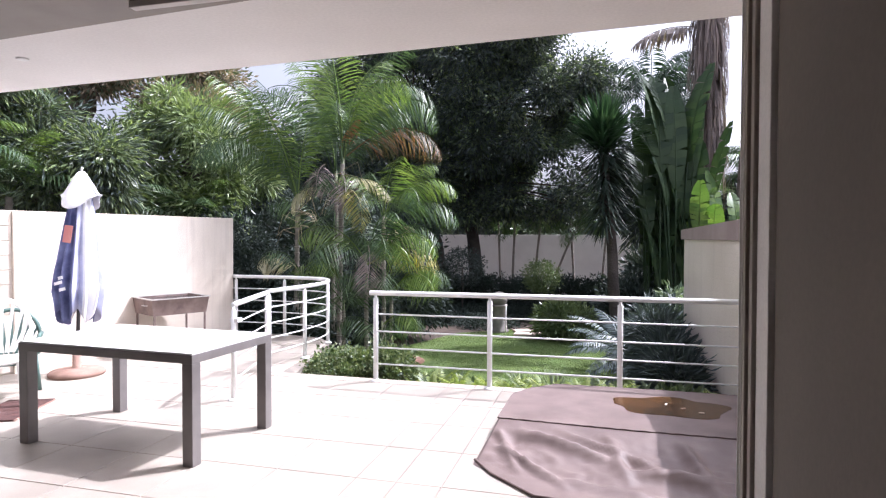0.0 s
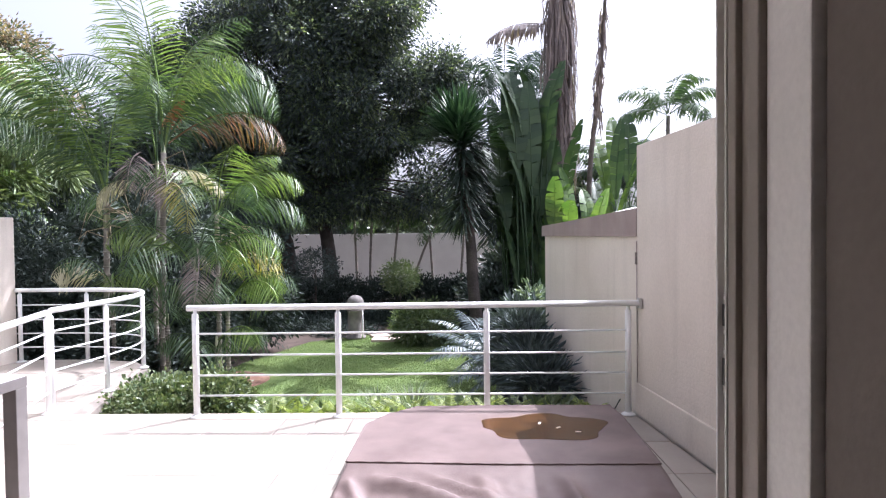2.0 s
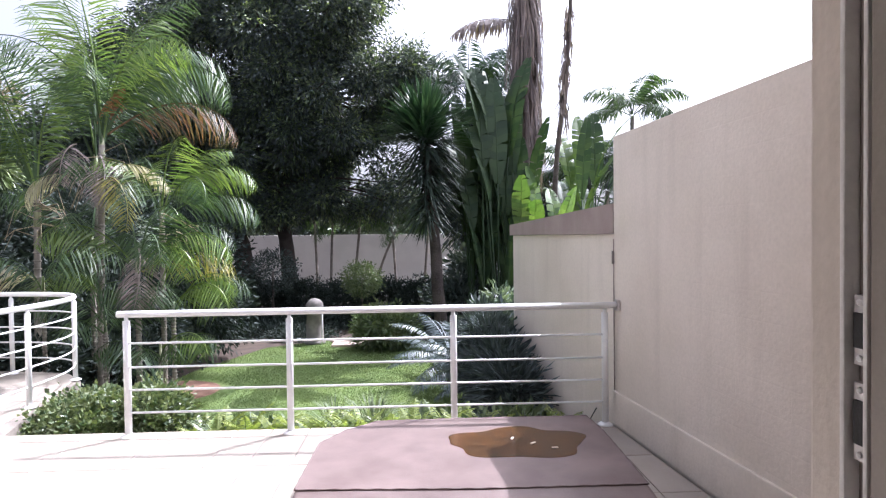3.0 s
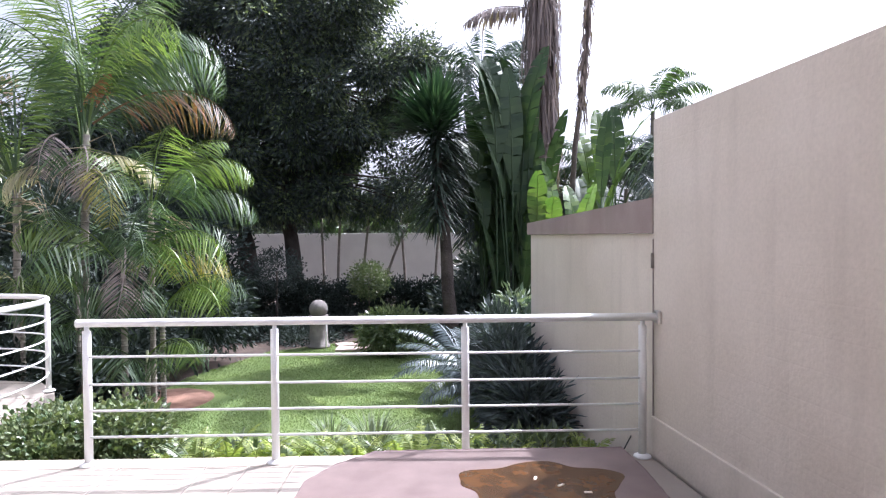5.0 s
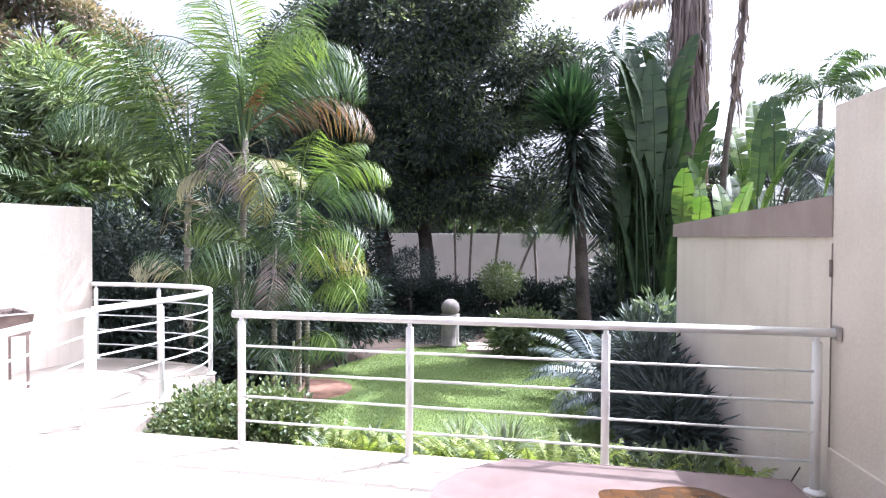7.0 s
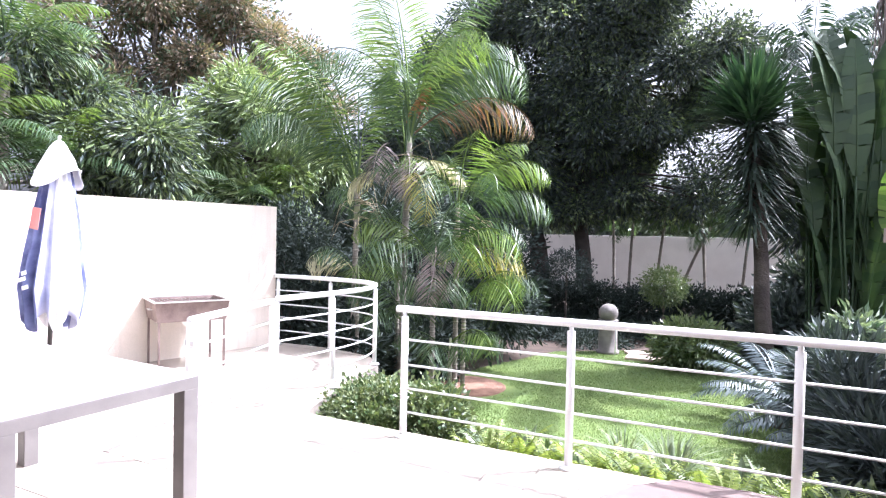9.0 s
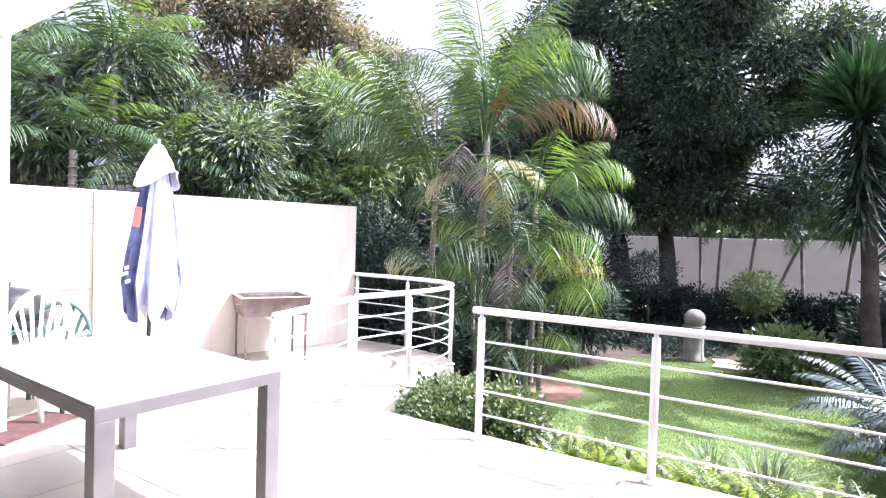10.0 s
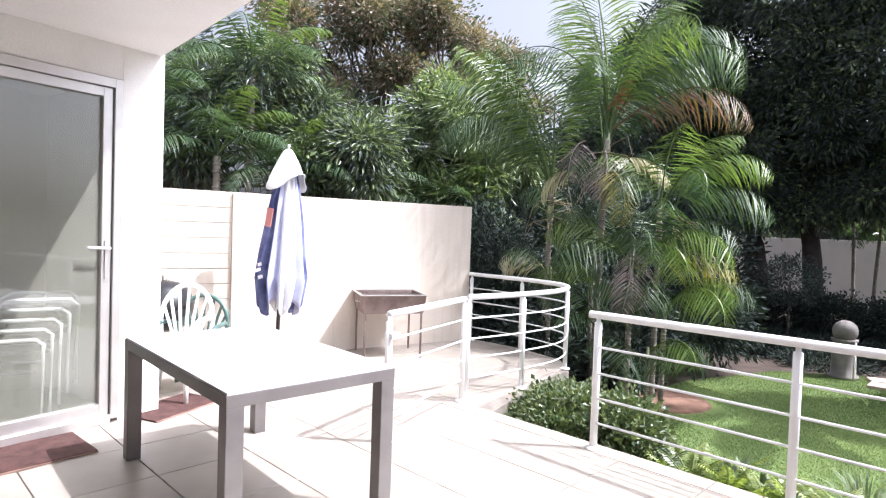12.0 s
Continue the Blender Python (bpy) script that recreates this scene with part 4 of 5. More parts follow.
def blades(center, spread_z, count, length, width, low, high, bend):
    """Sword leaves all round an axis: low and high are the leaves' angles above the level."""
    az = rng.uniform(0, 2 * math.pi, count)
    el = rng.uniform(low, high, count)
    z = rng.uniform(spread_z[0], spread_z[1], count)
    h = np.c_[np.cos(az), np.sin(az), np.zeros(count)]
    L = length * rng.uniform(0.7, 1.1, count)[:, None]
    base = np.array(center) + np.c_[np.zeros(count), np.zeros(count), z] + h * 0.06
    up = np.array([0, 0, 1.0])
    way = h * np.cos(el)[:, None] + up * np.sin(el)[:, None]
    side = np.c_[-np.sin(az), np.cos(az), np.zeros(count)] * width / 2
    m1 = base + way * L * 0.45
    tip = base + way * L * 0.95 - up * L * bend
    v = np.stack([base - side * 0.6, base + side * 0.6, m1 + side, m1 - side, tip], 1).reshape(-1, 3)
    i = np.arange(count)[:, None] * 5
    return v, np.concatenate([i + [[0, 1, 2]], i + [[0, 2, 3]], i + [[3, 2, 4]]])


v, f = blades((YX, YY, 0), (3.45, 3.95), 760, 1.15, 0.06, -0.1, 1.4, 0.05)
soup("leaf_head", v, f, leaf_material("yucca_green", (0.026, 0.062, 0.036), (0.06, 0.115, 0.06), 0.4, 0.2), yucca)
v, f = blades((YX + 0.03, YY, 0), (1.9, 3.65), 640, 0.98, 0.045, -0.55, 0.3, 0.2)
soup("leaf_skirt", v, f, leaf_material("yucca_dark", (0.02, 0.036, 0.026), (0.045, 0.068, 0.048), 0.6, 0.2), yucca)["label"] = "dark drooping lower leaves"


# giant strelitzia with dead hanging leaves
def paddle(parent, mat, base, az, rise, stalk, length, width, tears=9, droop=0.6, roll=0.0):
    """A banana-like leaf: a stalk, then a blade in torn strips either side of its rib."""
    n = 14
    h, up = np.array([math.cos(az), math.sin(az), 0]), np.array([0, 0, 1.0])
    base = np.array(base, float)
    sd = np.array([-h[1], h[0], 0.0])
    V, F, p, pts = [], [], base.copy(), []
    for k in range(8):
        pts.append(p.copy())
        p = p + (h * math.cos(rise) + up * math.sin(rise)) * stalk / 7
    b_ = bmesh.new()
    tube(b_, [tuple(q) for q in pts], 0.03, 6, 0.02)
    ang = rise
    rib = []
    p = pts[-1].copy()
    for k in range(n + 1):
        rib.append(p.copy())
        p = p + (h * math.cos(ang) + up * math.sin(ang)) * length / n
        ang -= droop / n
    tube(b_, [tuple(q) for q in rib], 0.018, 5, 0.004)
    part("stalk", b_, mat, parent, "", True)
    for k in range(n):
        a, c = rib[k], rib[k + 1]
        w0 = width * math.sin(math.pi * min(1, (k + 0.35) / (n + 0.6))) ** 0.55
        w1 = width * math.sin(math.pi * min(1, (k + 1.2) / (n + 0.6))) ** 0.55
        for sg in (1, -1):
            gap = 0.10 * rng.random() if rng.random() < 0.3 else 0.0
            lift = 0.25 + 0.1 * rng.normal()
            d = sd * sg * math.cos(roll) + up * (lift + math.sin(roll) * sg)
            slack = up * -0.18 * rng.random()
            c2 = a + (c - a) * (1 - gap)
            V += [a, c2, c2 + (d * 0.55) * w1 / 2, a + (d * 0.55) * w0 / 2, c2 + (d + slack) * w1 / 2, a + (d + slack) * w0 / 2]
            o = len(V) - 6
            F += [(o, o + 1, o + 2, o + 3), (o + 3, o + 2, o + 4, o + 5)]
    return soup("leaf_blade", np.array(V), F, mat, parent)


SX, SY = 5.55, 12.2
strel = tagged(new("giant_strelitzia"), "giant strelitzia with a thick trunk of dead hanging leaves", "strelitzia")
b = bmesh.new()
limb(b, (SX - 0.1, SY, LAWN_Z), (SX + 0.15, SY, 8.5), 0.30, 0.24, 0.25, 10)
limb(b, (SX + 0.75, SY + 0.3, LAWN_Z), (SX + 1.55, SY + 0.3, 9.0), 0.10, 0.05, 0.2, 10)
part("trunk", b, BARK, strel, "", True)
n = 1000
az = rng.uniform(0, 2 * math.pi, n)
z = rng.uniform(4.3, 8.8, n)
second = (rng.random(n) < 0.16)
cx, rr = np.where(second, SX + 1.20 + 0.06 * (z - 4.3), SX + 0.05), np.where(second, 0.10, 0.30)
top = np.c_[cx + rr * np.cos(az), SY + np.where(second, 0.3, 0.0) + rr * np.sin(az), np.where(second, 4.9 + (z - 4.3) * 0.72, z)]
L = rng.uniform(0.7, 2.0, n) * np.where(second, 0.35, 1.0)
out = np.c_[np.cos(az), np.sin(az), np.zeros(n)]
midp = top + out * rng.uniform(0.0, 0.26, (n, 1)) * np.where(second, 0.35, 1.0)[:, None] - np.c_[np.zeros((n, 2)), L * 0.35]
end = midp + out * rng.uniform(-0.1, 0.14, (n, 1)) + rng.normal(size=(n, 3)) * 0.05 - np.c_[np.zeros((n, 2)), L * 0.65]
sd = np.c_[-np.sin(az), np.cos(az), np.zeros(n)] * rng.uniform(0.008, 0.042, (n, 1))
v = np.stack([top - sd * 0.5, top + sd * 0.5, midp + sd, midp - sd, end + sd * 0.4, end - sd * 0.4], 1).reshape(-1, 3)
i = np.arange(n)[:, None] * 6
soup("dead_leaves", v, np.concatenate([i + [[0, 1, 2]], i + [[0, 2, 3]], i + [[3, 2, 4]], i + [[3, 4, 5]]]), DRY, strel)["label"] = "hanging dry brown leaves"
for az, rise, z in ((3.3, 0.15, 7.5),):
    add_frond(strel, DRY, (SX, SY, z), az, rise, 2.2, 0.5, label="dead brown frond", count=26, droop=0.9, limp=1.6, width=0.10)
PADDLES = []
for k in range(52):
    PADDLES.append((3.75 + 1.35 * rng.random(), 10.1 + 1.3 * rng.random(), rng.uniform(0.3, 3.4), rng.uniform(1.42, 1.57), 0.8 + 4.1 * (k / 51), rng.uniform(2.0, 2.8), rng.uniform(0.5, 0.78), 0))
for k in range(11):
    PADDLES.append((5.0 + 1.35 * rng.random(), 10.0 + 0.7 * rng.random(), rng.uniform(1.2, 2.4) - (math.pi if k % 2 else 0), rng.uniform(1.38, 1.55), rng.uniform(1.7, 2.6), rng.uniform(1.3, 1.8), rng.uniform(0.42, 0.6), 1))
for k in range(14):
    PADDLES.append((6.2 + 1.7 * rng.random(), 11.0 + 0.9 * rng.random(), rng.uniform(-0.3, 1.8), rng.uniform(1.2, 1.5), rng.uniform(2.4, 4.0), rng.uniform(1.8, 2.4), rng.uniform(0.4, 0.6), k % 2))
# unseen top leaves, added above the view to shade the lawn
for k in range(11):
    paddle(strel, BANANA, (SX + 0.1, SY, 9.2), 2.4 * k, rng.uniform(0.7, 1.4), rng.uniform(0.9, 1.5), rng.uniform(1.9, 2.5), rng.uniform(0.6, 0.8), droop=rng.uniform(0.6, 1.3))
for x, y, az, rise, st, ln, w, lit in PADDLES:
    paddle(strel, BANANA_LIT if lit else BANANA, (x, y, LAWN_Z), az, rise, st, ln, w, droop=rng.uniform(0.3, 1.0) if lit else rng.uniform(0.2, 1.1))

# whole plant brought nearer, scaled unevenly about the camera's spot to fit its view
NEARER = Matrix.Translation((2.43, -4.1, LAWN_Z)) @ Matrix.Diagonal((0.82, 0.82, 0.90, 1.0)) @ Matrix.Translation((-2.43, 4.1, -LAWN_Z))
for ob in strel.children_recursive:
    ob.data.transform(NEARER)

# palms behind the shaded wall
for x, y, z, cnt, ln, mat, lab in ((9.1, 13.5, 5.3, 11, 2.0, PALM, "slim palm standing behind the boundary wall"), (8.0, 12.6, 2.9, 18, 2.4, BLUELEAF, "blue-green palm behind the boundary wall"), (4.0, 14.2, 6.0, 22, 2.6, PALM_DARK, "tall feathery palm behind the yucca"), (7.2, 12.6, 3.2, 12, 2.0, PALM, "young palm beside the strelitzia")):
    root = tagged(new("garden_palm"), lab, "palm")
    tip = palm_stem(root, x, y, LAWN_Z, z, (0.1, 0), 0.075)
    for k in range(cnt):
        add_frond(root, mat, tip, k * 2.4, 1.5 - 1.15 * k / cnt, ln, 0.62, count=40, droop=1.9, limp=1.1, width=0.05)

# the large dark tree, its neighbours, and the screen behind the sunlit wall
SHADE = []
while len(SHADE) < 165:
    d = rng.uniform(-1, 1, 3)
    if d @ d > 1 or (d @ d < 0.2):
        continue
    c = np.array([-2.2, 13.1, 6.4]) + d * np.array([4.5, 2.0, 4.2])
    if c[2] < 4.4 and rng.random() < 0.3:
        continue
    r = rng.uniform(0.42, 0.85) * (0.8 if c[2] < 6.0 else 1.05)
    SHADE.append((tuple(c), (r * 1.25, r * 1.1, r * 0.75), rng.uniform(0.6, 1.4)))
for k in range(34):
    r = rng.uniform(0.3, 0.55)
    SHADE.append(((rng.uniform(-2.6, 1.9), rng.uniform(12.6, 14.0), rng.uniform(2.1, 5.0)), (r * 1.3, r, r * 0.7), rng.uniform(0.2, 0.55)))
# lighter leaf shares stand in for sunlit and hazy bits of the crown
tree("shade_tree", "large dense dark green tree with forked trunks", [((-2.75, 13.2, LAWN_Z), (-3.0, 13.2, 4.4), 0.30, 0.2), ((-1.3, 13.2, LAWN_Z), (-1.9, 13.3, 3.6), 0.26, 0.17), ((-1.9, 13.3, 3.4), (-0.6, 13.5, 6.0), 0.16, 0.1)],
     SHADE, BARK_DARK, ((DARKLEAF, 0.6), (MIDLEAF, 0.33), (LIGHTLEAF, 0.07)), 120, 14, 0.15, 0.135, 0.25, 0.40, 0.35)
tree("shade_tree", "dark tree behind the areca palms", [((-6.0, 12.0, LAWN_Z), (-6.0, 12.0, 3.0), 0.2, 0.14)],
     [((-6.0, 12.0, 4.6), (1.9, 1.6, 1.7), 1.0), ((-5.0, 11.6, 3.0), (1.5, 1.3, 1.2), 0.7), ((-7.4, 12.0, 3.6), (1.5, 1.3, 1.5), 0.7)], BARK_DARK, ((DARKLEAF, 0.7), (MIDLEAF, 0.3)), 900, 10, 0.17, 0.17, 0.4)
for x, y, h, lab in ((-7.0, 23.0, 5.0, 0), (-2.5, 24.0, 3.6, 1), (1.0, 23.5, 3.2, 0), (4.5, 24.0, 4.2, 1), (9.0, 24.0, 4.0, 0), (14.0, 22.0, 4.5, 1)):
    tree("distant_tree", "distant tree beyond the far garden wall", [((x, y, LAWN_Z), (x, y, h * 0.5), 0.2, 0.12)], [((x - 1.2, y, h * 0.62), (1.8, 1.2, h * 0.28), 1.0), ((x + 1.2, y, h * 0.55), (1.7, 1.2, h * 0.25), 0.9), ((x, y, h * 0.8), (1.5, 1.1, h * 0.2), 0.7)], BARK, (((MIDLEAF, DARKLEAF)[lab], 1.0),), 260, 9, 0.22, 0.26, 0.3)
tree("garden_tree", "dark long-leaved tree behind the strelitzia leaves", [((4.6, 12.9, LAWN_Z), (4.6, 12.9, 3.0), 0.14, 0.08)],
     [((4.3, 12.7, 2.6), (1.0, 0.6, 1.5), 1.0), ((4.7, 12.9, 4.3), (0.8, 0.6, 1.1), 0.8), ((3.6, 13.2, 3.4), (0.8, 0.6, 1.0), 0.7), ((6.9, 12.9, 2.2), (0.8, 0.5, 1.0), 0.5)], BARK_DARK, ((DARKLEAF, 0.7), (MIDLEAF, 0.3)), 420, 10, 0.16, 0.34, 0.3, 0.2, 0.7)


def loosened(clumps, k=6, size=0.5):
    """Each clump as a handful of smaller ones with gaps between them."""
    out_ = []
    for c_, r_, share_ in clumps:
        for _ in range(k):
            d_ = unit(rng.normal(size=3)) * rng.random() ** 0.4 * 0.85
            s_ = size * rng.uniform(0.7, 1.25)
            out_.append((tuple(np.array(c_) + d_ * np.array(r_)), (r_[0] * s_, r_[1] * s_, r_[2] * s_ * 0.8), share_ * rng.uniform(0.7, 1.3) / k))
    return out_


LEFT = dict(shell=0.3, ratio=0.24, hang=0.5)
# the dark leaf share stands in for shaded hollows in this crown
tree("garden_tree", "leafy mid green tree behind the sunlit wall", [((-7.2, 2.6, LAWN_Z), (-7.3, 2.6, 2.6), 0.12, 0.08)],
     loosened([((-7.5, 2.5, 3.5), (1.2, 1.2, 0.9), 0.9), ((-6.7, 3.2, 3.0), (1.0, 1.0, 0.8), 0.8), ((-8.0, 1.4, 4.3), (1.0, 1.1, 1.0), 0.8), ((-7.0, 2.4, 2.2), (1.3, 1.2, 0.7), 0.5)]), BARK, ((MIDLEAF, 0.55), (LIGHTLEAF, 0.2), (DARKLEAF, 0.25)), 600, 14, 0.15, 0.18, **LEFT)
tree("garden_tree", "lighter green tree with hanging leaves behind the wall", [((-6.3, 4.9, LAWN_Z), (-6.2, 4.9, 2.8), 0.13, 0.09)],
     loosened([((-6.4, 4.7, 4.1), (0.9, 0.9, 0.8), 0.8), ((-5.5, 5.2, 3.2), (1.0, 1.0, 0.7), 0.7), ((-6.9, 4.2, 2.9), (1.0, 1.0, 0.7), 0.6), ((-5.6, 4.7, 2.2), (1.0, 0.9, 0.6), 0.5)]), BARK, ((LIGHTLEAF, 0.75), (MIDLEAF, 0.25)), 620, 14, 0.14, 0.19, **LEFT)
tree("garden_tree", "brownish flowering tree standing farther back", [((-10.8, 6.6, LAWN_Z), (-10.6, 6.4, 4.4), 0.22, 0.14), ((-10.8, 6.6, 1.5), (-9.0, 7.8, 4.4), 0.14, 0.08)],
     loosened([((-11.6, 4.4, 7.2), (1.5, 1.5, 0.9), 0.8), ((-10.8, 5.8, 7.3), (1.5, 1.4, 0.9), 0.9), ((-9.8, 7.0, 7.0), (1.4, 1.4, 0.9), 0.9), ((-8.6, 8.2, 6.5), (1.4, 1.3, 0.8), 0.8), ((-10.2, 6.4, 5.7), (1.5, 1.3, 0.8), 0.7), ((-8.8, 7.6, 5.2), (1.4, 1.2, 0.7), 0.6), ((-7.8, 8.8, 5.0), (1.1, 1.1, 0.6), 0.4), ((-11.4, 4.8, 5.6), (1.4, 1.3, 0.8), 0.6)], 7, 0.42), BARK, ((BROWNLEAF, 0.7), (MIDLEAF, 0.3)), 800, 10, 0.15, 0.13, 0.2)
tree("garden_tree", "dark green tree filling the corner behind the wall", [((-8.9, 0.2, LAWN_Z), (-8.9, 0.3, 2.2), 0.14, 0.1)],
     loosened([((-9.0, 0.2, 3.6), (1.5, 1.5, 1.3), 1.0), ((-8.6, -1.4, 3.2), (1.4, 1.4, 1.2), 0.8), ((-10.2, 1.6, 4.4), (1.6, 1.6, 1.3), 0.9), ((-9.4, 3.4, 3.2), (1.5, 1.5, 1.2), 0.8)]), BARK, ((MIDLEAF, 0.55), (DARKLEAF, 0.45)), 640, 14, 0.16, 0.18, **LEFT)
for x, y, z, ln in ((-7.6, 0.5, 2.7, 1.6), (-8.2, -0.6, 3.5, 1.8), (-7.3, 1.6, 2.3, 1.6), (-7.6, 1.1, 4.2, 1.7), (-5.9, 4.3, 1.8, 1.5)):
    root = tagged(new("garden_palm"), "feathery green palm behind the sunlit wall", "palm")
    tip = palm_stem(root, x, y, LAWN_Z, z, (0.1, 0), 0.07)
    for k in range(13):
        add_frond(root, PALM if k % 3 else PALM_LIME, tip, k * 2.4, 1.45 - 1.2 * k / 13, ln, 0.46, count=40, droop=1.6, limp=0.6, width=0.024)


def shrub(name, label, clumps, mat, twigs, leaves, spread, size, shell=0.6, category="shrub", floor=None, ratio=0.42):
    root = tagged(new(name), label, category)
    for c, r, share in clumps:
        for _ in range(3):
            b_ = bmesh.new()
            d = Vector(rng.normal(size=3)).normalized()
            base = (c[0] + d.x * 0.1, c[1] + d.y * 0.1, (floor if floor is not None else LAWN_Z))
            limb(b_, base, (c[0] + d.x * r[0] * 0.6, c[1] + d.y * r[1] * 0.6, c[2] + abs(d.z) * r[2] * 0.6), 0.02, 0.006, 0.1, 5)
            part("stem", b_, BARK, root, "", True)
    crown("foliage", clumps, mat, root, twigs, leaves, spread, size, shell, floor=floor, ratio=ratio)
    return root


shrub("ivy_screen", "dark ivy screen beside the wall end", [((-4.3, 3.9, 0.6), (0.9, 0.7, 1.35), 1.0), ((-5.4, 4.3, 0.6), (0.9, 0.7, 1.4), 1.0), ((-3.6, 4.6, 0.2), (0.9, 0.6, 1.0), 0.8)], SHADED_LEAF, 900, 9, 0.10, 0.11, floor=LAWN_Z)
shrub("understory_shrub", "dark shrubs under the palms", [((-3.6, 6.2, 0.9), (1.6, 0.9, 1.6), 1.0), ((-1.9, 6.6, 0.3), (1.0, 0.6, 0.7), 0.5), ((-5.6, 6.6, 1.2), (1.5, 0.9, 1.9), 1.0), ((-2.6, 5.2, 0.0), (1.1, 0.6, 0.7), 0.6)], SHADED_LEAF, 1000, 9, 0.13, 0.13, floor=LAWN_Z)
shrub("understory_shrub", "dark shrubs behind the lawn", [((-4.0, 10.0, 0.9), (2.2, 1.0, 1.6), 1.0), ((-6.8, 10.5, 1.5), (2.0, 1.0, 2.2), 1.0)], SHADED_LEAF, 900, 9, 0.15, 0.15, floor=LAWN_Z)
shrub("understory_shrub", "dark broad shrubs round the yucca", [((3.9, 9.2, 0.3), (0.9, 0.7, 1.0), 0.8), ((3.3, 8.2, -0.1), (0.7, 0.5, 0.6), 0.6), ((3.7, 5.3, -0.2), (0.5, 0.7, 0.5), 0.5)], DARKLEAF, 700, 8, 0.12, 0.17, floor=LAWN_Z)
# low plants added over the soil; their dark leaves stand in for shade
shrub("ground_cover", "low dark ground cover added in place of shade behind the lawn", [((x, 9.3 + 0.5 * math.sin(3 * x), -0.66), (0.8, 0.75, 0.16), 1.0) for x in (-4.2, -3.2, -2.2, -1.2, -0.3, 1.9, 2.8)] + [((x, 10.6, -0.62), (0.8, 0.7, 0.2), 1.0) for x in (-4.0, -2.8, -1.6, -0.4, 0.8, 2.0, 3.2)], SHADED_LEAF, 420, 8, 0.06, 0.08, 0.5, "ground cover", LAWN_Z)
shrub("clipped_hedge", "clipped dark hedge across the garden", [((x, 11.6, -0.15), (0.75, 0.4, 0.55), 1.0) for x in (-5.2, -4.0, -2.9, -1.8, -0.7, 0.4, 1.5, 2.6, 3.7, 4.8)], SHADED_LEAF, 700, 9, 0.07, 0.09, 0.5, "hedge", LAWN_Z)
for x, y, z, r, lab in ((0.98, 10.3, 0.52, 0.42, "round clipped topiary ball on a thin stem"), (-1.35, 10.6, 0.75, 0.55, "dark round topiary ball on a stem")):
    root = tagged(new("topiary"), lab, "topiary")
    b = bmesh.new()
    limb(b, (x, y, LAWN_Z), (x, y, z), 0.035, 0.03, 0.05)
    part("trunk", b, BARK, root, "", True)
    crown("foliage", [((x, y, z), (r, r, r * 0.9), 1.0)], IVY if r < 0.5 else DARKLEAF, root, 420, 8, 0.05, 0.07, 0.8)
shrub("flowering_bush", "low round bush with pale leaf tips at the lawn edge", [((1.75, 7.3, -0.30), (0.62, 0.5, 0.42), 1.0)], IVY, 520, 9, 0.06, 0.11, 0.6, floor=LAWN_Z)
shrub("pale_shrub", "shrub with pale variegated leaves beside the low wall", [((3.92, 5.7, 0.38), (0.24, 0.28, 0.2), 1.0), ((3.72, 5.9, 0.12), (0.24, 0.28, 0.22), 0.6)], PALE_SHRUB, 50, 7, 0.07, 0.17, 0.6, floor=LAWN_Z, ratio=0.36)
shrub("ground_ivy", "trailing ivy mound between terrace and rail", [((-0.55, 0.75, -0.22), (0.62, 0.45, 0.34), 1.0), ((0.0, 0.62, -0.20), (0.32, 0.33, 0.42), 0.8), ((-0.95, 1.15, -0.28), (0.42, 0.5, 0.28), 0.7), ((-0.35, 0.42, -0.26), (0.5, 0.2, 0.26), 0.6), ((-1.15, 1.7, -0.35), (0.3, 0.4, 0.25), 0.4)], IVY_DARK, 2300, 6, 0.035, 0.046, 0.78, floor=-0.34, ratio=0.85)
# added dark shrubs covering the stems' feet, where only shade falls
shrub("ivy_screen", "dark low growth added in place of shade round the palm stems", [((-2.2, 4.3, -0.35), (0.7, 0.4, 0.45), 1.0), ((-2.95, 3.6, -0.3), (0.6, 0.4, 0.55), 0.9)], SHADED_LEAF, 420, 8, 0.08, 0.12, floor=LAWN_Z)
shrub("wall_shrub", "dark blue-green shrub against the low wall", [((3.42, 2.35, -0.15), (0.28, 0.5, 0.45), 1.0), ((3.45, 1.7, -0.3), (0.25, 0.4, 0.4), 0.7), ((3.3, 3.0, 0.0), (0.28, 0.4, 0.5), 0.8)], BLUE_DARK, 380, 8, 0.09, 0.17, 0.4, floor=LAWN_Z, ratio=0.2)

# cycads with blue-grey feather leaves
for x, y, cnt, ln, mat, lab in ((2.95, 4.4, 22, 1.15, BLUELEAF, "silvery blue-grey cycad with arching leaves"), (3.4, 2.9, 20, 0.95, BLUELEAF, "dark cycad against the low wall"), (3.25, 3.5, 18, 1.0, BLUELEAF, "blue-grey cycad beside the low wall")):
    root = tagged(new("cycad"), lab, "cycad")
    b = bmesh.new()
    lathe(b, [(0.16, 0), (0.19, 0.12), (0.15, 0.28), (0.05, 0.33)], 12, (x, y, LAWN_Z))
    part("trunk", b, BARK, root, "", True)
    for k in range(cnt):
        add_frond(root, mat, (x, y, LAWN_Z + 0.28), k * 2.4, 1.25 - 1.1 * k / cnt, ln * rng.uniform(0.85, 1.1), 0.2, count=40, droop=1.1, limp=0.25, width=0.02, vee=0.7)

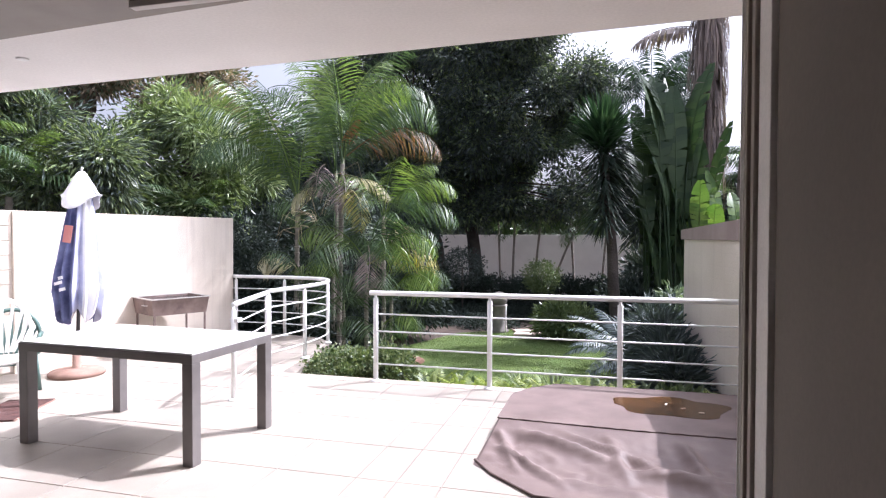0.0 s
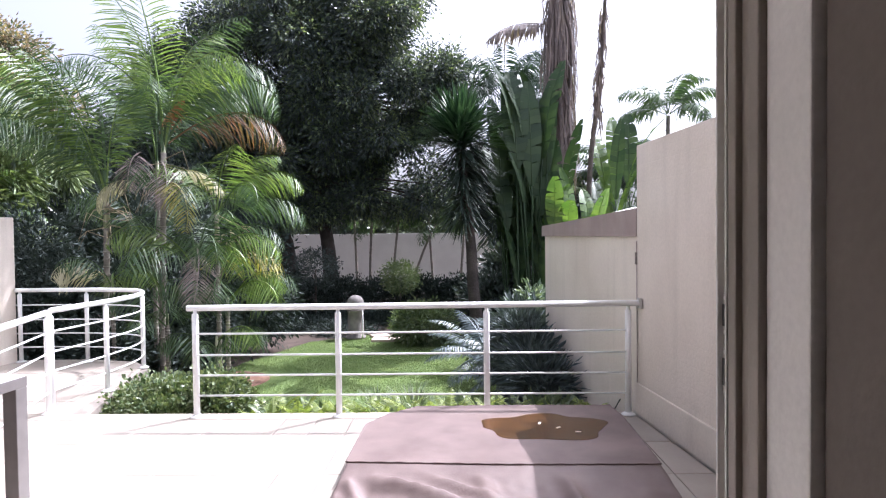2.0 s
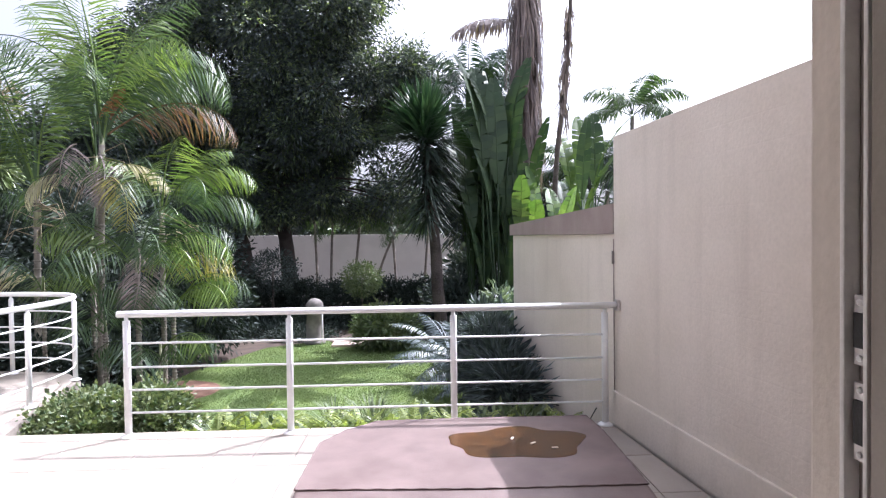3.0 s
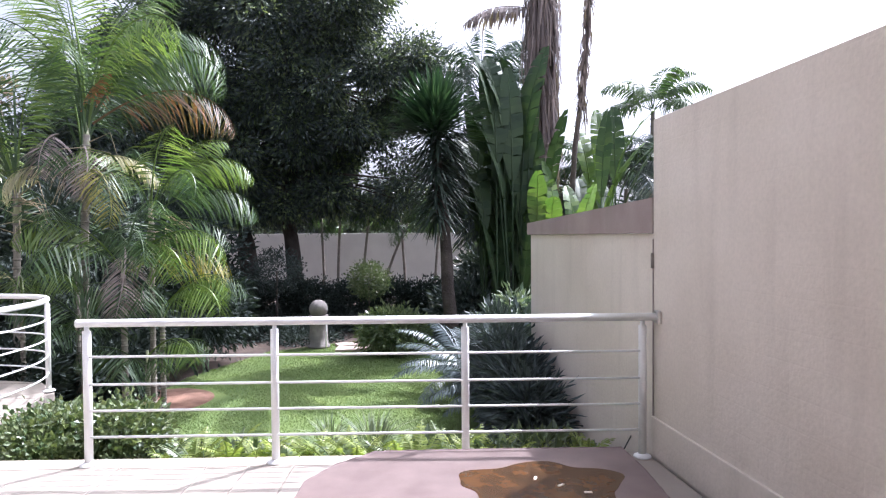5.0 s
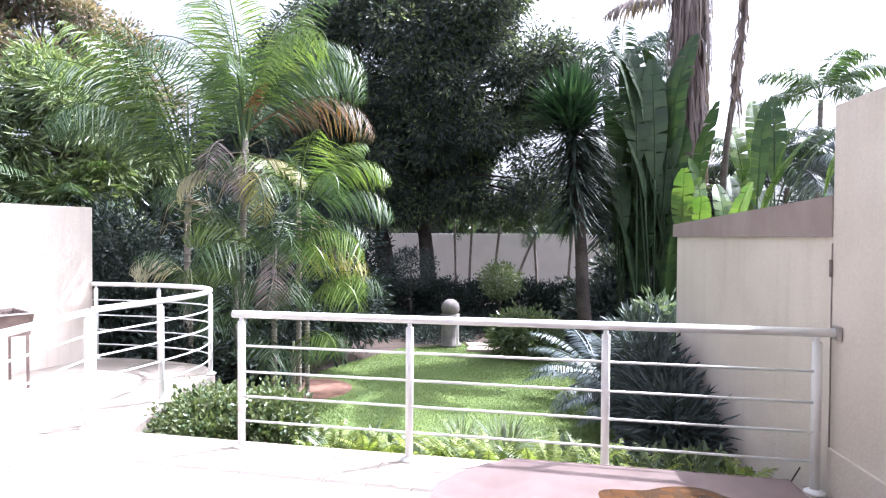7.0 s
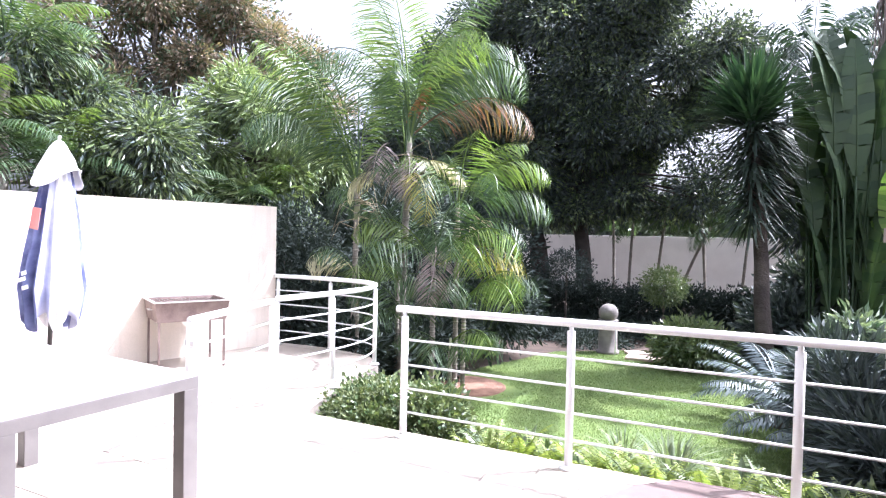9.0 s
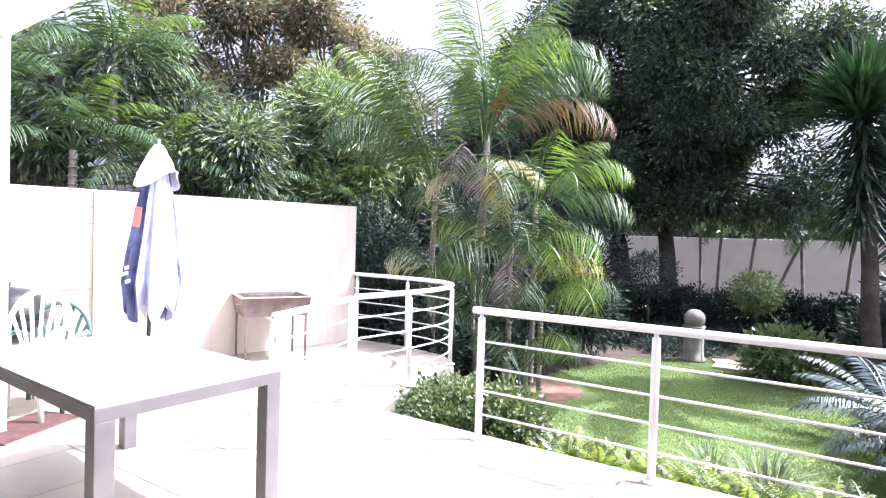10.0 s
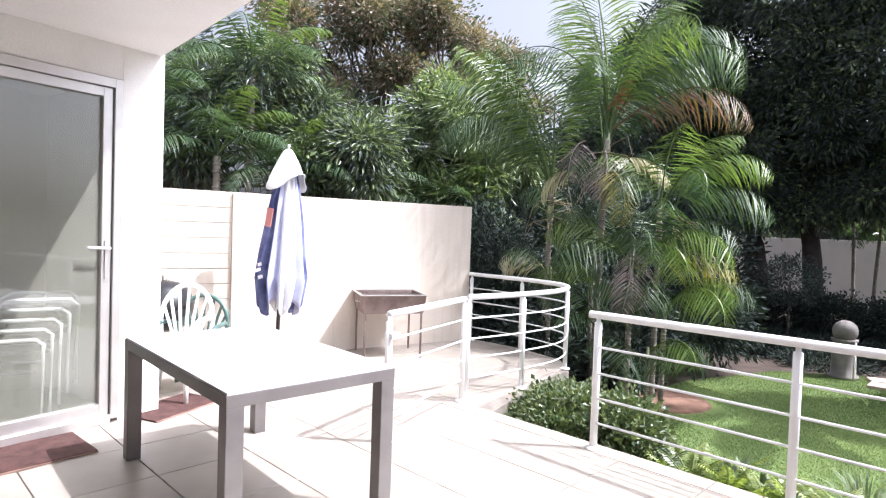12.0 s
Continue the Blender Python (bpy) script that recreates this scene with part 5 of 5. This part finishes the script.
# plants along the terrace edge
for k in range(30):
    x = 0.35 + 3.45 * (k + 0.5 * rng.random()) / 30
    root = tagged(new("fern"), "small yellow-green fern at the terrace edge", "fern", "ferns along the terrace")
    base = (x, 0.30 + 0.22 * rng.random(), -0.34)
    for j in range(8):
        add_frond(root, FERN if rng.random() < 0.8 else IVY, base, j * 2.4 + rng.random(), rng.uniform(0.9, 1.5), rng.uniform(0.34, 0.52), 0.085, count=20, droop=1.0, limp=0.3, width=0.016)
for x, y, cnt, ln in ((1.95, 0.95, 150, 0.62), (1.55, 1.15, 70, 0.5)):
    root = tagged(new("grass_tuft"), "grey-green tuft of strappy grass", "grass tuft")
    v, f = blades((x, y, -0.35), (0, 0.04), cnt, ln, 0.014, 0.5, 1.4, 0.28)
    soup("tuft", v, f, STRAP, root)
shrub("ground_cover", "broad-leaved ground cover beside the wall foot", [((3.25, 0.5, -0.27), (0.5, 0.25, 0.2), 1.0), ((2.5, 0.6, -0.3), (0.4, 0.25, 0.16), 0.5), ((0.9, 0.6, -0.3), (0.5, 0.25, 0.16), 0.5)], MIDLEAF, 130, 6, 0.04, 0.13, 0.6, floor=-0.34)

for x, y, z, lean_ in ((-0.4, 14.2, 2.2, 0.1), (0.3, 14.6, 2.5, 0.3), (0.9, 14.3, 2.0, 0.9), (1.7, 14.8, 2.6, -0.2), (-0.9, 14.8, 2.4, -0.1), (2.6, 14.4, 2.2, 0.2)):
    root = tagged(new("slender_palm"), "slender dark palm in front of the far wall", "palm", "slender palms by the far wall")
    tip = palm_stem(root, x, y, LAWN_Z, z, (lean_, 0), 0.045)
    for k in range(8):
        add_frond(root, PALM, tip, k * 2.4, 1.2 - 1.3 * k / 8, 1.3, 0.4, count=24, droop=1.7, limp=1.2, width=0.045)

# ---- loose things on the terrace ----
BLUE = material("faded_blue_canvas", (0.045, 0.055, 0.15), (0.17, 0.19, 0.36), 0.85, 5, fine=160, bump=0.2)
WHITECLOTH = material("white_canvas", (0.70, 0.70, 0.74), (0.80, 0.80, 0.83), 0.85, 5, fine=160, bump=0.2)
LILAC = material("bleached_lilac_canvas", (0.36, 0.38, 0.56), (0.55, 0.56, 0.70), 0.85, 4, fine=160, bump=0.2)
REDCLOTH = material("faded_red_print", (0.42, 0.15, 0.14), (0.5, 0.22, 0.2), 0.85, 5)
TERRA = material("brown_concrete", (0.22, 0.13, 0.10), (0.30, 0.19, 0.15), 0.85, 6, fine=60, bump=0.4)
RUST = material("rusted_steel", (0.14, 0.10, 0.09), (0.24, 0.18, 0.16), 0.6, 6, metal=0.4, fine=60, bump=0.3)
ASH = material("ash_grey", (0.10, 0.09, 0.085), (0.2, 0.18, 0.17), 0.95, 10, fine=60, bump=0.6)
PLASTIC = material("white_plastic", (0.76, 0.75, 0.72), (0.82, 0.81, 0.78), 0.35, 4, bump=0.02)
GREENPLASTIC = material("green_plastic", (0.075, 0.13, 0.115), (0.10, 0.165, 0.145), 0.35, 4, bump=0.02)
MAT_RED = material("brown_door_mat", (0.055, 0.024, 0.021), (0.10, 0.043, 0.037), 0.95, 12, fine=220, bump=0.8)
BLACK = material("black_enamel", (0.012, 0.012, 0.013), (0.025, 0.025, 0.027), 0.3, 5)
BEIGE = material("beige_room_paint", (0.66, 0.62, 0.52), (0.72, 0.68, 0.58), 0.8, 2)
LAMPGLASS = material("downlight_glass", (0.75, 0.75, 0.75), (0.8, 0.8, 0.8), 0.2, 5, bump=0)

# folded umbrella
UX, UY = -3.46, -0.625
umb = tagged(new("patio_umbrella"), "closed blue and white canvas patio umbrella on a stand", "umbrella")
b = bmesh.new()
tube(b, [(UX, UY, 0.06), (UX, UY, 2.36)], 0.022, 12)
part("pole", b, BLACK, umb, "", True)
b = bmesh.new()
lathe(b, [(0.29, 0.0), (0.30, 0.03), (0.275, 0.06), (0.10, 0.085), (0.05, 0.09), (0.045, 0.26), (0.03, 0.265)], 26, (UX, UY, 0))
part("base", b, TERRA, umb, "round brown concrete base", True)
b = bmesh.new()
lathe(b, [(0.02, 0), (0.028, 0.03), (0.012, 0.06), (0.018, 0.085), (0.004, 0.10)], 10, (UX, UY, 2.36))
part("finial", b, ALU, umb, "", True)


def cloth(name, zs, radius, folds, depth, a0, a1, mat, label="", twist=0.0, seed=0.0, parent=umb):
    """A hanging cloth between two angles: folds run down it and deepen towards the hem."""
    b_ = bmesh.new()
    rows_, m_ = [], 48
    for i, z_ in enumerate(zs):
        f_ = i / (len(zs) - 1)
        row_ = []
        for k in range(m_ + 1):
            a_ = a0 + (a1 - a0) * k / m_
            r_ = radius(f_) * (1 + depth * (0.3 + 0.7 * f_) * math.sin(folds * a_ + twist * f_ + seed) + 0.10 * noise.noise(Vector((a_ * 2, f_ * 3, seed))))
            hem = 0.09 * math.sin(folds * a_ * 0.5 + seed) * f_ ** 4
            row_.append(b_.verts.new((UX + r_ * math.cos(a_), UY + r_ * math.sin(a_), z_ + hem)))
        rows_.append(row_)
    for r0, r1 in zip(rows_, rows_[1:]):
        for k in range(m_):
            b_.faces.new((r0[k], r1[k], r1[k + 1], r0[k + 1]))
    ob = part(name, b_, mat, parent, label, True)
    mod = ob.modifiers.new("thickness", "SOLIDIFY")
    mod.thickness = 0.004
    return ob


body_r = lambda f_: 0.085 + 0.175 * f_ ** 0.75 - 0.07 * max(0.0, f_ - 0.8) / 0.2
zs = [2.20 - (2.20 - 0.70) * i / 30 for i in range(31)]
TAU = 2 * math.pi
for a0, a1, mat_, lab in ((-0.62, 0.15, WHITECLOTH, "pale washed-out canvas panel in folds"), (0.15, 0.72, LILAC, "bleached lilac canvas panel"), (0.72, 1.9, BLUE, "faded blue canvas panel"), (1.9, 3.4, WHITECLOTH, "pale washed-out canvas panel in folds"), (TAU - 1.02, TAU - 0.62, LILAC, "bleached lilac canvas panel"), (3.4, TAU - 1.02, BLUE, "faded blue canvas panel")):
    panel = cloth("canopy_panel", zs, body_r, 12, 0.24, a0, a1, mat_, lab, 1.3, 0.4)
cloth("vent_cap", [2.40 - 0.36 * i / 10 for i in range(11)], lambda f_: 0.035 + 0.185 * f_ ** 0.8, 4, 0.12, 0, TAU, WHITECLOTH, "white top flap of the canopy", 0.0, 1.0)
b = bmesh.new()
box(b, -0.05, 0.05, -0.004, 0.004, -0.10, 0.10, 0.002, pose(UX + 0.03, UY - 0.20, 1.66, 0, 8, 10))
part("print", b, REDCLOTH, panel, "faded red print on the canvas")
for k, (w_, z_) in enumerate(((0.05, 1.10), (0.03, 1.16), (0.04, 1.03))):
    b = bmesh.new()
    box(b, -w_, w_, -0.004, 0.004, -0.018, 0.018, 0.001, pose(UX - 0.02 + 0.03 * k, UY - 0.265, z_, 0, -15, 5))
    part("print", b, WHITECLOTH, panel, "white printed bar")

LEAN = Matrix.Identity(4)
LEAN[1][2] = 0.04
for ob in [umb] + list(umb.children_recursive):
    if ob.type == "MESH" and ob.name.split(".")[0] != "base":
        ob.data.transform(LEAN)

# charcoal barbecue on thin legs
bbq = tagged(new("barbecue"), "rusty steel charcoal barbecue trough on thin legs", "barbecue")
bmx = along((-3.305, 0.41), (-2.995, 1.01))[0]
BL, BW, BZ0, BZ1 = 0.80, 0.66, 0.55, 0.77
b = bmesh.new()
t0 = [(0, 0), (BL, 0), (BL, BW), (0, BW)]
lo = [(x + (0.03 if x == 0 else -0.03), y + (0.03 if y == 0 else -0.03)) for x, y in t0]
for (ring_a, za), (ring_b, zb) in (((lo, BZ0), (t0, BZ1)), (([(x * 0.97 + 0.01, y * 0.95 + 0.01) for x, y in t0], BZ1 + 0.002), ([(x * 0.97 + 0.01, y * 0.95 + 0.01) for x, y in lo], BZ0 + 0.08))):
    va = [b.verts.new(bmx @ Vector((x, y, za))) for x, y in ring_a]
    vb = [b.verts.new(bmx @ Vector((x, y, zb))) for x, y in ring_b]
    for k in range(4):
        b.faces.new((va[k], va[(k + 1) % 4], vb[(k + 1) % 4], vb[k]))
    if za == BZ0:
        b.faces.new(va[::-1])
    else:
        b.faces.new(vb)
trough = part("trough", b, RUST, bbq)
b = bmesh.new()
for x0, x1, y0, y1 in ((-0.015, BL + 0.015, -0.015, 0.012), (-0.015, BL + 0.015, BW - 0.012, BW + 0.015), (-0.015, 0.012, 0.012, BW - 0.012), (BL - 0.012, BL + 0.015, 0.012, BW - 0.012)):
    box(b, x0, x1, y0, y1, BZ1, BZ1 + 0.014, 0.002, bmx)
part("rim", b, ALU, bbq, "worn steel rim")
for k in range(15):
    b = bmesh.new()
    tube(b, [bmx @ Vector((0.03 + 0.052 * k, 0.015, BZ1 - 0.02)), bmx @ Vector((0.03 + 0.052 * k, BW - 0.015, BZ1 - 0.02))], 0.004, 6)
    part("grill_bar", b, BLACK, bbq)
b = bmesh.new()
box(b, 0.05, BL - 0.05, 0.05, BW - 0.05, BZ0 + 0.085, BZ0 + 0.11, 0.01, bmx)
part("ash_bed", b, ASH, trough)
for x, y in ((0.05, 0.04), (BL - 0.05, 0.04), (BL - 0.05, BW - 0.04), (0.05, BW - 0.04)):
    b = bmesh.new()
    box(b, x - 0.011, x + 0.011, y - 0.011, y + 0.011, 0, BZ0 + 0.03, 0.002, bmx)
    part("leg", b, RUST, bbq)
b = bmesh.new()
tube(b, [bmx @ Vector((-0.002, 0.14, 0.69)), bmx @ Vector((-0.035, 0.15, 0.69)), bmx @ Vector((-0.035, 0.25, 0.69)), bmx @ Vector((-0.002, 0.26, 0.69))], 0.006, 6)
part("handle", b, ALU, trough)


# moulded plastic chairs
def plastic_chair(mat, label):
    root = tagged(new("plastic_chair"), label, "chair")
    b_ = bmesh.new()
    prof = [(-0.22, 0.40), (-0.20, 0.415), (0.0, 0.405), (0.20, 0.42), (0.24, 0.40)]
    va = [[b_.verts.new((x, y, z_ - 0.02 * math.cos(x * 6))) for x in np.linspace(-0.23, 0.23, 9)] for y, z_ in prof]
    for r0, r1 in zip(va, va[1:]):
        for k in range(8):
            b_.faces.new((r0[k], r0[k + 1], r1[k + 1], r1[k]))
    s_ = part("seat", b_, mat, root, "", True)
    s_.modifiers.new("thickness", "SOLIDIFY").thickness = 0.018
    for sx_ in (-1, 1):
        for sy_ in (-1, 1):
            b_ = bmesh.new()
            tube(b_, [(sx_ * 0.21, sy_ * 0.19, 0.40), (sx_ * 0.245, sy_ * 0.235, 0.0)], 0.026, 8, 0.020)
            part("leg", b_, mat, root, "", True)
        b_ = bmesh.new()
        tube(b_, [(sx_ * 0.24, 0.24, 0.60), (sx_ * 0.285, 0.10, 0.645), (sx_ * 0.29, -0.12, 0.64), (sx_ * 0.275, -0.24, 0.59), (sx_ * 0.25, -0.245, 0.40)], 0.022, 8)
        part("armrest", b_, mat, root, "", True)
    b_ = bmesh.new()
    arc = [(0.25 * math.cos(a_), 0.245 + 0.05 * math.sin(a_), 0.60 + 0.29 * math.sin(a_)) for a_ in (math.pi * k / 14 for k in range(15))]
    tube(b_, [(0.23, 0.22, 0.40)] + arc + [(-0.23, 0.22, 0.40)], 0.022, 8)
    part("back_frame", b_, mat, root, "", True)
    for k in range(7):
        a_ = math.pi * (k + 1) / 8
        b_ = bmesh.new()
        top_ = Vector((0.25 * math.cos(a_), 0.245 + 0.05 * math.sin(a_), 0.60 + 0.29 * math.sin(a_)))
        low_ = Vector((0.11 * math.cos(a_), 0.225, 0.42))
        q_ = [low_.lerp(top_, t_) for t_ in (0, 0.5, 1)]
        for u_, v_ in zip(q_, q_[1:]):
            s4 = [b_.verts.new(p_ + Vector((dx, dy, 0))) for p_ in (u_, v_) for dx, dy in ((-0.014, -0.005), (0.014, -0.005), (0.014, 0.005), (-0.014, 0.005))]
            for j in range(4):
                b_.faces.new((s4[j], s4[(j + 1) % 4], s4[4 + (j + 1) % 4], s4[4 + j]))
        part("back_slat", b_, mat, root)
    return root


chair = plastic_chair(PLASTIC, "white moulded plastic garden chair with a fan back")
chair.matrix_basis = pose(-3.15, -1.83, 0, 0, 0, 42) @ Matrix.Diagonal((1.0, 1.0, 1.11, 1.0))
green = plastic_chair(GREENPLASTIC, "green moulded plastic garden chair by the wall")
green.matrix_basis = pose(-3.28, -1.62, 0, 0, 0, 42) @ Matrix.Diagonal((1.0, 1.0, 0.97, 1.0))

kettle = tagged(new("kettle_grill"), "black kettle grill standing behind the chairs", "grill")
KX, KY = -3.84, -1.66
b = bmesh.new()
lathe(b, [(0.06, 0.48), (0.18, 0.52), (0.26, 0.63), (0.28, 0.71), (0.27, 0.715)], 24, (KX, KY, 0))
part("bowl", b, BLACK, kettle, "", True)
b = bmesh.new()
lathe(b, [(0.285, 0.715), (0.28, 0.77), (0.23, 0.90), (0.13, 0.97), (0.02, 0.99)], 24, (KX, KY, 0))
lid = part("lid", b, BLACK, kettle, "", True)
b = bmesh.new()
tube(b, [(KX - 0.06, KY, 0.98), (KX - 0.05, KY, 1.04), (KX + 0.05, KY, 1.04), (KX + 0.06, KY, 0.98)], 0.009, 8)
part("lid_handle", b, ALU, lid, "", True)
for k in range(3):
    a = 2.1 * k + 0.4
    b = bmesh.new()
    tube(b, [(KX + 0.12 * math.cos(a), KY + 0.12 * math.sin(a), 0.52), (KX + 0.24 * math.cos(a), KY + 0.24 * math.sin(a), 0.0)], 0.011, 8)
    part("leg", b, ALU, kettle, "", True)

# mats
for p, q, w_, lab in (((-2.08, -3.55), (-2.14, -2.70), 0.50, "dark brown coir mat at the glass door"), ((-2.50, -2.20), (-2.76, -1.55), 0.42, "reddish brown mat under the chair")):
    mm, ml = along(p, q)
    b = bmesh.new()
    box(b, 0, ml, 0, w_, 0.001, 0.016, 0.004, mm)
    mat_ = tagged(new("door_mat"), lab, "mat")
    part("weave", b, MAT_RED, mat_)
    b = bmesh.new()
    box(b, 0.0, ml, -0.012, -0.001, 0.001, 0.012, 0.003, mm)
    part("edging", b, TERRA, mat_, "worn edging strip")

# downlights in the soffit
for x, y in ((0.56, -3.62), (-1.55, -2.86)):
    lamp = tagged(new("downlight"), "small round recessed downlight in the soffit", "ceiling light", "downlights in the soffit")
    b = bmesh.new()
    lathe(b, [(0.024, -0.010), (0.038, -0.010), (0.042, -0.004), (0.042, 0.0), (0.024, 0.0)], 18, (x, y, ROOF_Z - 0.001))
    part("ring", b, RAIL, lamp, "", True)
    b = bmesh.new()
    lathe(b, [(0.023, -0.006), (0.023, 0.0)], 16, (x, y, ROOF_Z - 0.001))
    part("lens", b, LAMPGLASS, lamp)

# room behind the glass door
wall("wall_inner_back", (-3.85, -5.6), (-4.25, -2.35), 0.15, -0.012, 2.9, BEIGE, "beige wall of the room behind the glass")
wall("wall_inner_side", (-2.9, -5.4), (-5.0, -5.4), -0.15, -0.012, 2.9, BEIGE, "beige side wall of the room behind the glass")
b = bmesh.new()
prism(b, [(-5.1, -5.6), (-2.62, -5.6), (-2.60, -4.3), (-3.02, -2.12), (-3.4, -2.25), (-5.1, -2.6)], -0.5, 0.0)
tagged(finish(b, "floor_inner", TILE), "pale floor of the room behind the glass", "floor", kind="structure")
b = bmesh.new()
prism(b, [(-5.1, -5.6), (-2.62, -5.6), (-2.60, -4.3), (-3.06, -2.14), (-3.4, -2.25), (-5.1, -2.6)], 2.70, 2.9)
tagged(finish(b, "ceiling_inner", CEIL), "ceiling of the room behind the glass", "ceiling", kind="structure")


def tube_chair():
    root = tagged(new("stacking_chair"), "white tubular stacking chair with dark seat, in a stack", "chair", "stacked chairs behind the glass")
    for sx_ in (-0.25, 0.25):
        b_ = bmesh.new()
        tube(b_, [(sx_, -0.24, 0.0), (sx_, -0.25, 0.62), (sx_, -0.20, 0.66), (sx_, 0.18, 0.66), (sx_, 0.26, 0.62), (sx_, 0.30, 0.0)], 0.014, 8)
        part("side_frame", b_, RAIL, root, "white bent tube frame", True)
    b_ = bmesh.new()
    box(b_, -0.23, 0.23, -0.2, 0.22, 0.40, 0.43, 0.012)
    part("seat", b_, BLACK, root, "dark woven seat")
    b_ = bmesh.new()
    box(b_, -0.23, 0.23, 0.22, 0.25, 0.45, 0.95, 0.012, Matrix.Rotation(-0.15, 4, "X"))
    part("backrest", b_, BLACK, root, "dark woven backrest")
    return root


first = tube_chair()
spot = Matrix.Translation((-3.25, -3.05, 0)) @ Matrix.Rotation(radians(168), 4, "Z")
first.matrix_basis = spot
for k in range(1, 5):
    copy_thing(first, spot @ Matrix.Translation((0.0, -0.055 * k, 0.075 * k)))

# details on the shaded wall: a surface pipe, a rust streak, the end rail socket
pm, pl = along(R1, R0)
pipe = tagged(new("wall_pipe"), "thin painted pipe along the wall foot", "pipe")
b = bmesh.new()
tube(b, [pm @ Vector((0.4, -0.02, 0.30)), pm @ Vector((pl - 0.15, -0.02, 0.30))], 0.011, 8)
part("pipe_run", b, PLASTER_R, pipe, "", True)
socket = tagged(new("rail_bracket"), "grey wall bracket holding the rail end", "bracket")
b = bmesh.new()
box(b, 4.055, 4.078, -0.075, 0.015, 0.965, 1.055, 0.006)
part("plate", b, ALU, socket)
bm = bmesh.new()
box(bm, 4.066, 4.0715, 0.05, 0.062, 0.0, 1.56, 0.001)
tagged(finish(bm, "trim_joint", CAP), "dark open joint between the two boundary walls", "joint", kind="structure")
# dark block set on the wall in place of a notch at the joint
bm = bmesh.new()
box(bm, 4.052, 4.073, 0.045, 0.062, 1.35, 1.46, 0.006)
tagged(finish(bm, "broken_render", ROUGH), "small dark patch in place of the notch at the wall joint", "patch")
bm = bmesh.new()
box(bm, 4.262, 4.275, -1.738, -1.728, 1.53, 1.61, 0.002)
tagged(finish(bm, "wall_slot", DARK), "narrow dark slot in the shaded wall", "slot")
stick = tagged(new("garden_stick"), "thin black stick leaning on the low wall", "stick")
b = bmesh.new()
tube(b, [(3.86, 0.11, -0.01), (3.945, 0.16, 0.10)], 0.005, 6)
part("rod", b, DARK, stick, "", True)
canopy = tagged(new("white_awning"), "white domed awning beyond the low garden wall", "awning")
b = bmesh.new()
lathe(b, [(1.1, 0), (1.05, 0.15), (0.8, 0.32), (0.4, 0.42), (0.05, 0.45)], 24, (6.6, 7.4, 1.75))
part("dome", b, WHITE, canopy, "", True)
b = bmesh.new()
tube(b, [(6.6, 7.4, LAWN_Z), (6.6, 7.4, 1.8)], 0.05, 10)
part("post", b, ALU, canopy, "", True)


# ---- floor tiles ----
def clip(poly, a, c):
    """The part of poly to the left of the line a to c."""
    out = []
    for i, p in enumerate(poly):
        q = poly[(i + 1) % len(poly)]
        s = (c[0] - a[0]) * (p[1] - a[1]) - (c[1] - a[1]) * (p[0] - a[0])
        t = (c[0] - a[0]) * (q[1] - a[1]) - (c[1] - a[1]) * (q[0] - a[0])
        if s >= 0:
            out.append(p)
        if s * t < 0:
            k = s / (s - t)
            out.append((p[0] + (q[0] - p[0]) * k, p[1] + (q[1] - p[1]) * k))
    return out


def inset(poly, d):
    cx, cy = sum(p[0] for p in poly) / len(poly), sum(p[1] for p in poly) / len(poly)
    return [(x + (cx - x) * d / max(0.05, abs(math.hypot(cx - x, cy - y))), y + (cy - y) * d / max(0.05, math.hypot(cx - x, cy - y))) for x, y in poly]


JX = [1.19] + [1.5 + 0.6 * k for k in range(-11, 7)]
JX.sort()
JY = [-0.06 + 0.62 * k for k in range(-15, 6)]
for fname, poly in (("floor", MAIN), ("floor_room", ROOM), ("terrace_floor", BULGE)):
    host = bpy.data.objects[fname]
    area = sum(poly[i][0] * poly[(i + 1) % len(poly)][1] - poly[(i + 1) % len(poly)][0] * poly[i][1] for i in range(len(poly)))
    ccw = poly if area > 0 else poly[::-1]
    for x0, x1 in zip(JX, JX[1:]):
        for y0, y1 in zip(JY, JY[1:]):
            q = [(x0 + 0.003, y0 + 0.003), (x1 - 0.003, y0 + 0.003), (x1 - 0.003, y1 - 0.003), (x0 + 0.003, y1 - 0.003)]
            for i in range(len(ccw)):
                q = clip(q, ccw[i], ccw[(i + 1) % len(ccw)])
                if len(q) < 3:
                    break
            if len(q) < 3 or abs(sum(q[i][0] * q[(i + 1) % len(q)][1] - q[(i + 1) % len(q)][0] * q[i][1] for i in range(len(q)))) < 0.02:
                continue
            b = bmesh.new()
            top = inset(q, 0.004)
            lift = 0.0012 * random.random()
            lo = [b.verts.new((x, y, -0.0115)) for x, y in q]
            md = [b.verts.new((x, y, -0.004)) for x, y in q]
            hi = [b.verts.new((x, y, lift - 0.001)) for x, y in top]
            k = len(q)
            for i in range(k):
                j = (i + 1) % k
                b.faces.new((lo[i], lo[j], md[j], md[i])), b.faces.new((md[i], md[j], hi[j], hi[i]))
            b.faces.new(hi)
            finish(b, "tile", TILE, host)
